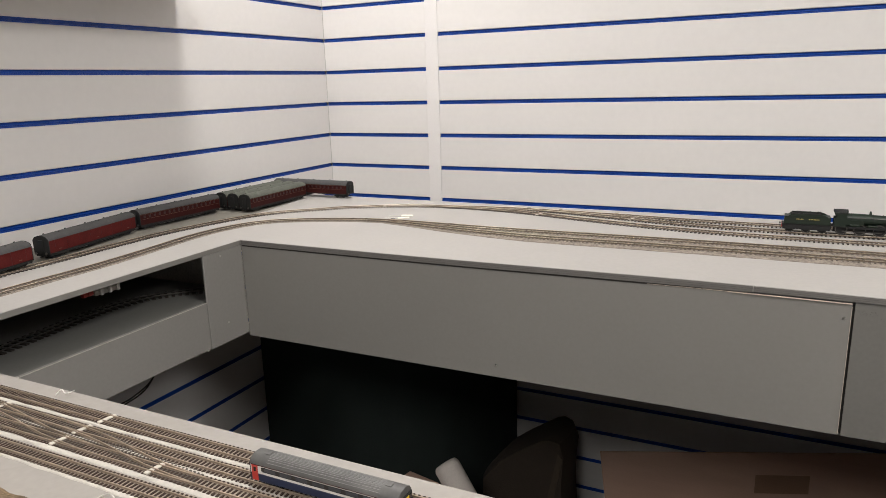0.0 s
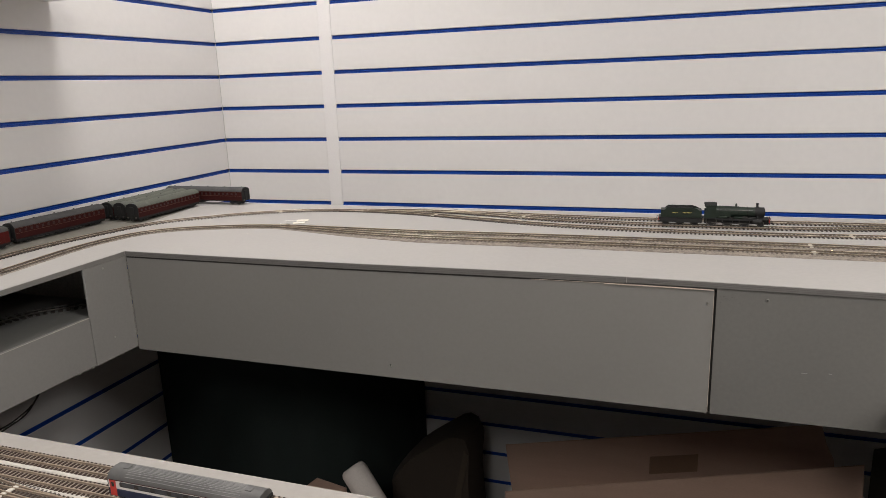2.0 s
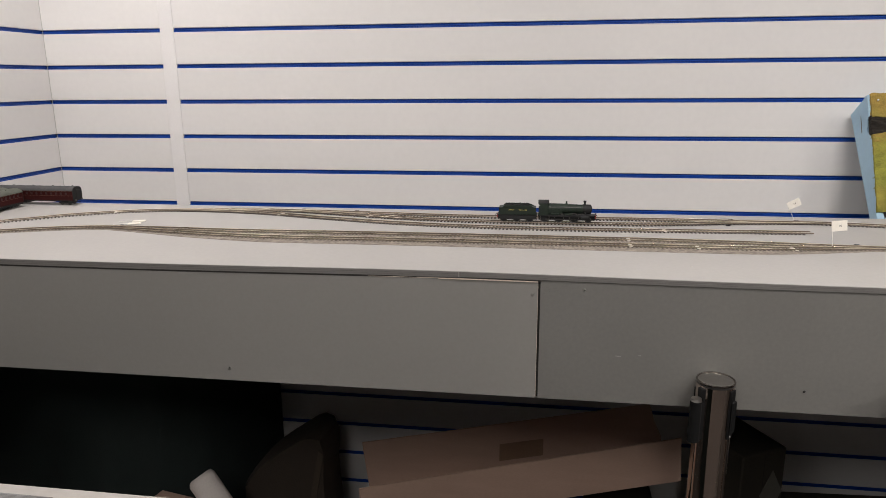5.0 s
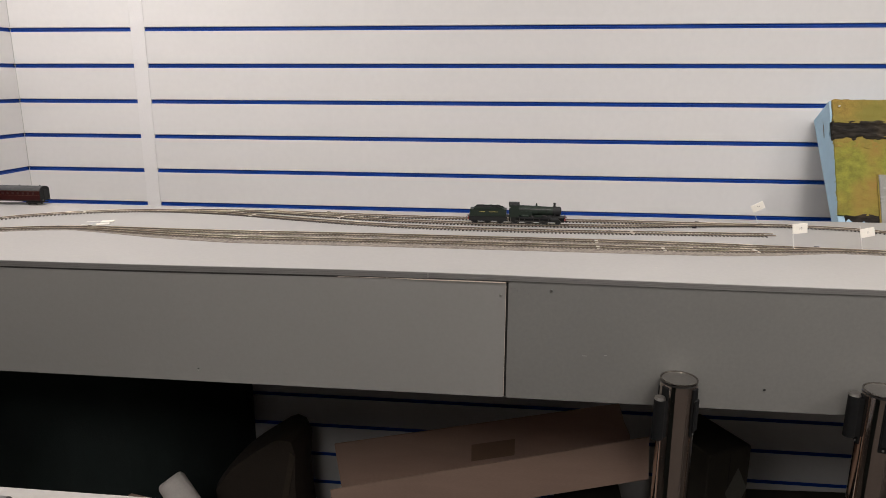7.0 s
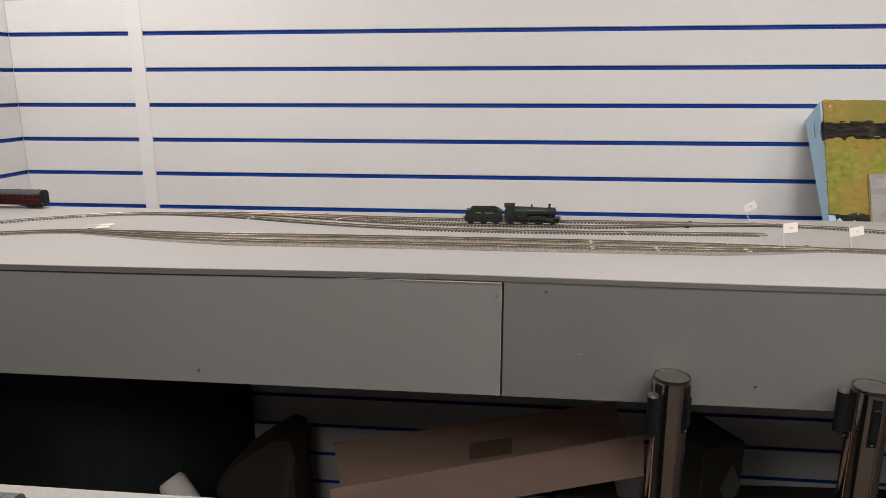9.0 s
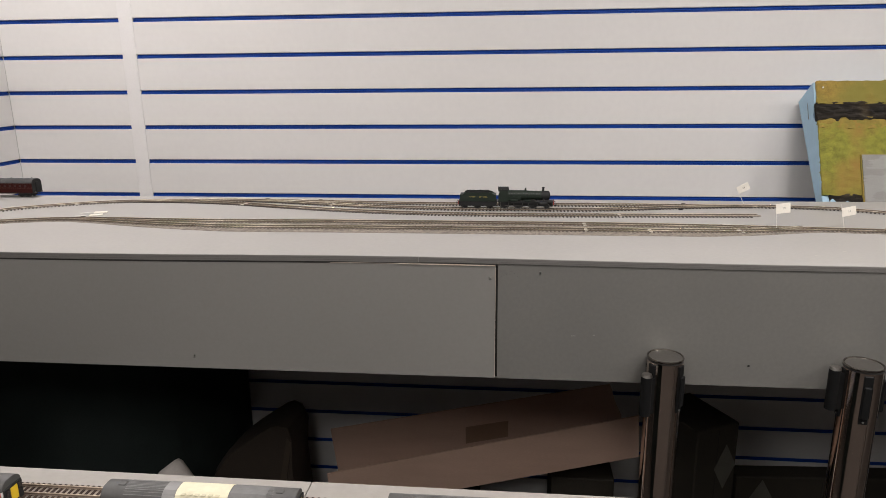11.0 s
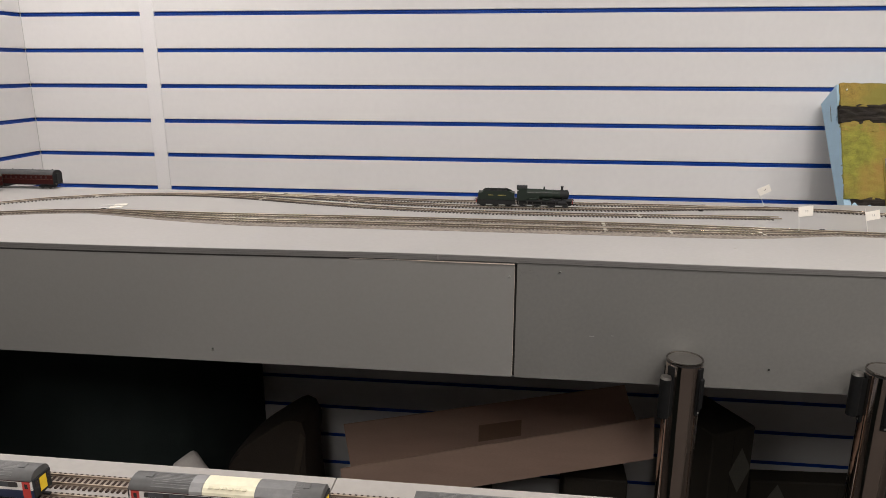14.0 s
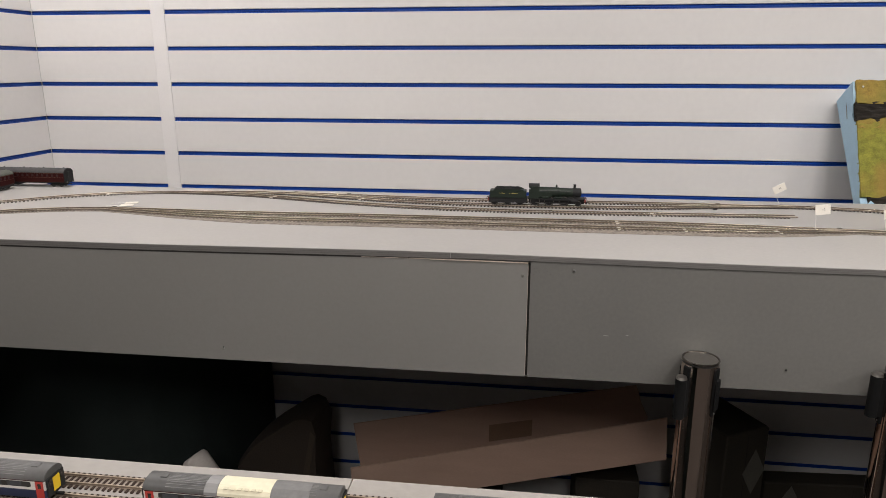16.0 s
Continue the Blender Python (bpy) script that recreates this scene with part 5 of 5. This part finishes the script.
def barrier_post(label, x, y, clips, top=0.940):
    t = thing("barrier_post", label, "barrier post", Matrix.Translation((x, y, 0)), POSTS)
    bm = cyl(0.17, 0.16, 0.012, pose(0, 0, 0), 48)
    add_cyl(bm, 0.155, 0.05, 0.014, pose(0, 0, 0.012), 48)
    # Unseen base is black so it throws no light onto the wall.
    part("base", bm, M_COLLAR, t, "unseen weighted base, kept black", smooth=True)
    part("tube", cyl(0.0278, 0.0278, top - 0.012, pose(0, 0, 0.012), 56), M_CHROME, t, "mirror-bright steel tube", smooth=True)
    part("collar", cyl(0.0281, 0.0281, 0.003, pose(0, 0, top - 0.003), 48), M_COLLAR, t, smooth=True)
    cap = part("cap", cyl(0.0262, 0.0258, 0.0016, pose(0, 0, top), 48), M_CAP, t, "brushed steel cap")
    bm = bmesh.new()
    ring = [[bm.verts.new((r * math.cos(2 * math.pi * i / 48), r * math.sin(2 * math.pi * i / 48), top + z)) for i in range(48)]
            for r, z in ((0.0282, 0.0), (0.0286, 0.0016), (0.0280, 0.0030), (0.0268, 0.0030), (0.0264, 0.0012), (0.0264, 0.0))]
    for a, b in zip(ring, ring[1:] + ring[:1]):
        for i in range(48):
            bm.faces.new((a[i], a[(i + 1) % 48], b[(i + 1) % 48], b[i]))
    part("rim", bm, M_RIM, cap, "dark polished rim", smooth=True)
    for ang, reach, wide, drop in clips:
        m = pose(0, 0, 0, 0, 0, ang) @ Matrix.Translation((-0.0027, 0, 0))
        slot = part("belt_slot", box(0.028, 0.0325, -0.0065, 0.0065, top - 0.085, top - 0.006, 0.001), M_BLACK, t, m=m)
        if reach > 0.01:
            bm = cyl(0.0088, 0.0088, 0.066, pose(0.0325 + reach * 0.7, 0, top - drop - 0.066), 24)
            add_box(bm, 0.030, 0.0325 + reach * 0.7, -0.0070, 0.0070, top - drop - 0.064, top - drop - 0.003)
            part("belt_end", bm, M_BLACK, slot, "black moulded belt end", smooth=True)
            bm = cyl(0.0086, 0.0074, 0.004, pose(0.0325 + reach * 0.7, 0, top - drop), 24)
            part("belt_cap", bm, M_CAP, slot, "grey steel button", smooth=True)
        else:
            part("belt_end", box(0.0325, 0.0325 + reach, -wide, wide, top - 0.075, top - 0.022, 0.002, 1), M_BLACK, slot, "black moulded belt end")
        part("screw", cyl(0.0018, 0.0014, 0.001, pose(0.0325, 0, top - 0.081, 0, 90, 0), 8), M_SCREW, slot)
    return t


barrier_post("polished steel belt barrier post with black belt ends, against the fascia", 1.734, -0.905, ((215, 0.012, 0.0085, 0.024), (318, 0.004, 0.006, 0), (125, 0.006, 0.006, 0), (35, 0.006, 0.006, 0)))
barrier_post("polished steel belt barrier post with one wide black belt clip", 2.026, -0.918, ((178, 0.014, 0.011, 0.008), (262, 0.003, 0.006, 0), (88, 0.006, 0.006, 0), (0, 0.006, 0.006, 0)), top=0.942)

# black block filling the corner
bm = bmesh.new()
nz = 24
path = [(0.004, -0.43), (0.05, -0.44), (0.50, -0.41), (0.58, -0.36), (0.63, -0.27), (0.66, -0.15), (0.664, -0.012), (0.004, -0.012)]
pl = []
for i, p in enumerate(path):
    q = path[(i + 1) % len(path)]
    steps = max(2, int((Vector(p) - Vector(q)).length / 0.03))
    pl += [(p[0] + (q[0] - p[0]) * k / steps, p[1] + (q[1] - p[1]) * k / steps) for k in range(steps)]
loops = []
for j in range(nz + 1):
    z = 0.86 * j / nz
    lp = []
    for i, (x, y) in enumerate(pl):
        edge = x < 0.02 or y > -0.02
        d = 0.0 if edge else 0.010 * noise.noise((i * 0.45, z * 3, 2))
        lp.append(bm.verts.new((min(x + d, 0.669), y + d, z)))
    loops.append(lp)
k = len(pl)
for a, b in zip(loops, loops[1:]):
    for i in range(k):
        bm.faces.new((a[i], a[(i + 1) % k], b[(i + 1) % k], b[i]))
bm.faces.new(loops[0])
bm.faces.new(loops[-1][::-1])
corner_block = thing("black_corner_block", "tall black block with wavy sides in the corner under the board", "cloth")
part("wavy_block", bm, M_MATTEBLACK, corner_block, smooth=True)
part("top_sheet", box(0.006, 0.50, -0.40, -0.014, 0.8602, 0.8625, 0.001), M_MATTEBLACK, corner_block)

# kraft paper bag, slumped down on one side
outline = [(0.674, 0.0), (0.672, 0.31), (0.700, 0.347), (0.728, 0.379), (0.776, 0.414), (0.824, 0.444), (0.862, 0.466), (0.886, 0.474), (0.913, 0.468), (0.926, 0.43),
           (0.921, 0.348), (0.926, 0.17), (0.925, 0.0)]
bm = bmesh.new()
loops = []
for k in range(8):
    u = k / 7
    squeeze = 1 - 0.10 * (2 * u - 1) ** 2
    lp = []
    for n, (x, z) in enumerate(outline):
        c = 0.006 * noise.noise((x * 22, z * 22, k * 0.9))
        lp.append(bm.verts.new((0.80 + (x - 0.80) * squeeze + c, -0.350 + 0.15 * u + c, z * (0.97 + 0.03 * squeeze) + (c if z else 0))))
    loops.append(lp)
for a, b in zip(loops, loops[1:]):
    for i in range(len(outline)):
        j = (i + 1) % len(outline)
        bm.faces.new((a[i], a[j], b[j], b[i]))
bm.faces.new(loops[0])
bm.faces.new(loops[-1][::-1])
bag = thing("paper_bag", "slumped brown kraft paper bag standing on the floor", "bag")
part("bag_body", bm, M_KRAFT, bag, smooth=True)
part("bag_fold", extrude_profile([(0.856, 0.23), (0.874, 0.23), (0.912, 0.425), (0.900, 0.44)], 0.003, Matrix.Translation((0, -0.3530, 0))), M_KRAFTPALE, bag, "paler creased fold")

# paper roll standing aslant
top = Vector((0.655, -0.522, 0.450))
foot = Vector((0.975, -0.60, 0.035))
d = (foot - top).normalized()
turn = d.to_track_quat("Z", "Y").to_matrix().to_4x4()
roll_thing = thing("paper_roll", "large white paper roll leaning aslant on a carton", "paper roll", Matrix.Translation(top) @ turn)
LR = (foot - top).length
bm = bmesh.new()
lo = []
for r, z in ((0.012, 0.02), (0.016, 0.003), (0.024, 0.0), (0.030, 0.004), (0.0335, 0.012), (0.034, LR), (0.012, LR)):
    lo.append([bm.verts.new(((r + 0.0012 * noise.noise((i, z * 5, 3))) * math.cos(2 * math.pi * i / 32), r * math.sin(2 * math.pi * i / 32), z)) for i in range(32)])
for a, b in zip(lo, lo[1:] + lo[:1]):
    for i in range(32):
        bm.faces.new((a[i], a[(i + 1) % 32], b[(i + 1) % 32], b[i]))
part("roll", bm, M_PAPER, roll_thing, smooth=True)
part("loose_sheet_edge", box(0.0335, 0.0345, -0.004, 0.004, 0.002, LR - 0.01), M_PAPER, roll_thing)
small("small_carton", "small brown carton behind the leaning paper roll", "carton", box(-0.05, 0.05, -0.12, 0.06, 0, 0.40, 0.003), M_CARD,
      Matrix.Translation((0.585, -0.585, 0)) @ pose(0, 0, 0, 0, 0, -12))

# long open carton lying aslant, one end raised on other boxes
M_PACK = material("brown_packing_tape", (0.24, 0.15, 0.10), 0.35, vary=0.1, scale=20)
carton = thing("open_carton", "long open brown cardboard carton lying with one end raised", "carton", Matrix.Translation((1.04, -0.47, 0.0)))


def card(name, corners, depth, mat, label=""):
    """A sheet of card: its outline in (x, z) on the plane y = 0, drawn back by depth."""
    return part(name, extrude_profile(corners, depth), mat, carton, label)


card("front_wall", [(0.0, 0.414), (0.748, 0.606), (0.754, 0.500), (0.008, 0.306)], 0.004, M_CARD)
rear = card("rear_wall", [(-0.067, 0.377), (0.722, 0.549), (0.729, 0.530), (0.737, 0.500), (0.757, 0.458), (0.760, 0.420), (-0.046, 0.205), (-0.058, 0.300)], 0.004, M_CARD)
rear.matrix_basis = Matrix.Translation((0, 0.280, 0))
tape = card("packing_tape", [(0.327, 0.402), (0.447, 0.428), (0.447, 0.378), (0.327, 0.350)], 0.0006, M_PACK, "strip of brown packing tape")
tape.matrix_basis = Matrix.Translation((0, 0.2790, 0))
bm = bmesh.new()
lower = [bm.verts.new(v) for v in ((0.008, 0.004, 0.308), (0.754, 0.004, 0.502), (0.760, 0.280, 0.422), (-0.046, 0.280, 0.207))]
bm.faces.new(lower)
ext = bmesh.ops.extrude_face_region(bm, geom=list(bm.faces))
for v in ext["geom"]:
    if isinstance(v, bmesh.types.BMVert):
        v.co.z -= 0.004
part("bottom", bm, M_CARD, carton)
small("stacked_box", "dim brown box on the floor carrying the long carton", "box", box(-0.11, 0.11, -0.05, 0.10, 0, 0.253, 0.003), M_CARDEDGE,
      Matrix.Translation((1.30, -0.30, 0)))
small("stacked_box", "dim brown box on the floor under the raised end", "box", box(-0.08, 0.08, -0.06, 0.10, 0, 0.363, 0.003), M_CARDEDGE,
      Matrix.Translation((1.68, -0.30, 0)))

# dark boxes with diamond labels
def dark_box(label, x, y, turn, wide, deep, tall, lx, lz):
    t = thing("dark_box", label, "box", Matrix.Translation((x, y, 0)) @ pose(0, 0, 0, 0, 0, turn), "dark labelled boxes")
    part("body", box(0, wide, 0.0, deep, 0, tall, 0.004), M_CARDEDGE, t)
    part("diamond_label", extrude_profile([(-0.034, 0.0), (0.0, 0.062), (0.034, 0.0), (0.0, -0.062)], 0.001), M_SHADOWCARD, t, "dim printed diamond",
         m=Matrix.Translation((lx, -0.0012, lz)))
    part("box_seam", box(wide * 0.5 - 0.0006, wide * 0.5 + 0.0006, -0.0006, 0.001, 0.01, tall - 0.01), M_HOLE, t)
    return t


dark_box("dark cardboard box with a pale diamond label", 1.945, -0.400, 28, 0.132, 0.18, 0.530, 0.094, 0.415)
dark_box("lower dark cardboard box with a pale diamond label", 2.100, -0.240, 3, 0.46, 0.06, 0.315, 0.072, 0.245)
for i, (px, py, sc) in enumerate(((0.78, -0.80, 0.030), (0.90, -0.86, 0.022), (0.70, -0.74, 0.026))):
    bm = bmesh.new()
    bmesh.ops.create_icosphere(bm, subdivisions=3, radius=sc)
    for v in bm.verts:
        v.co *= 1 + 0.35 * noise.noise(v.co * 60 + Vector((i, 0, 0)))
    zmin = min(v.co.z for v in bm.verts)
    small("crumpled_paper", "crumpled white paper lying on the floor", "paper", bm, M_PAPER, Matrix.Translation((px, py, -zmin)), "crumpled papers")
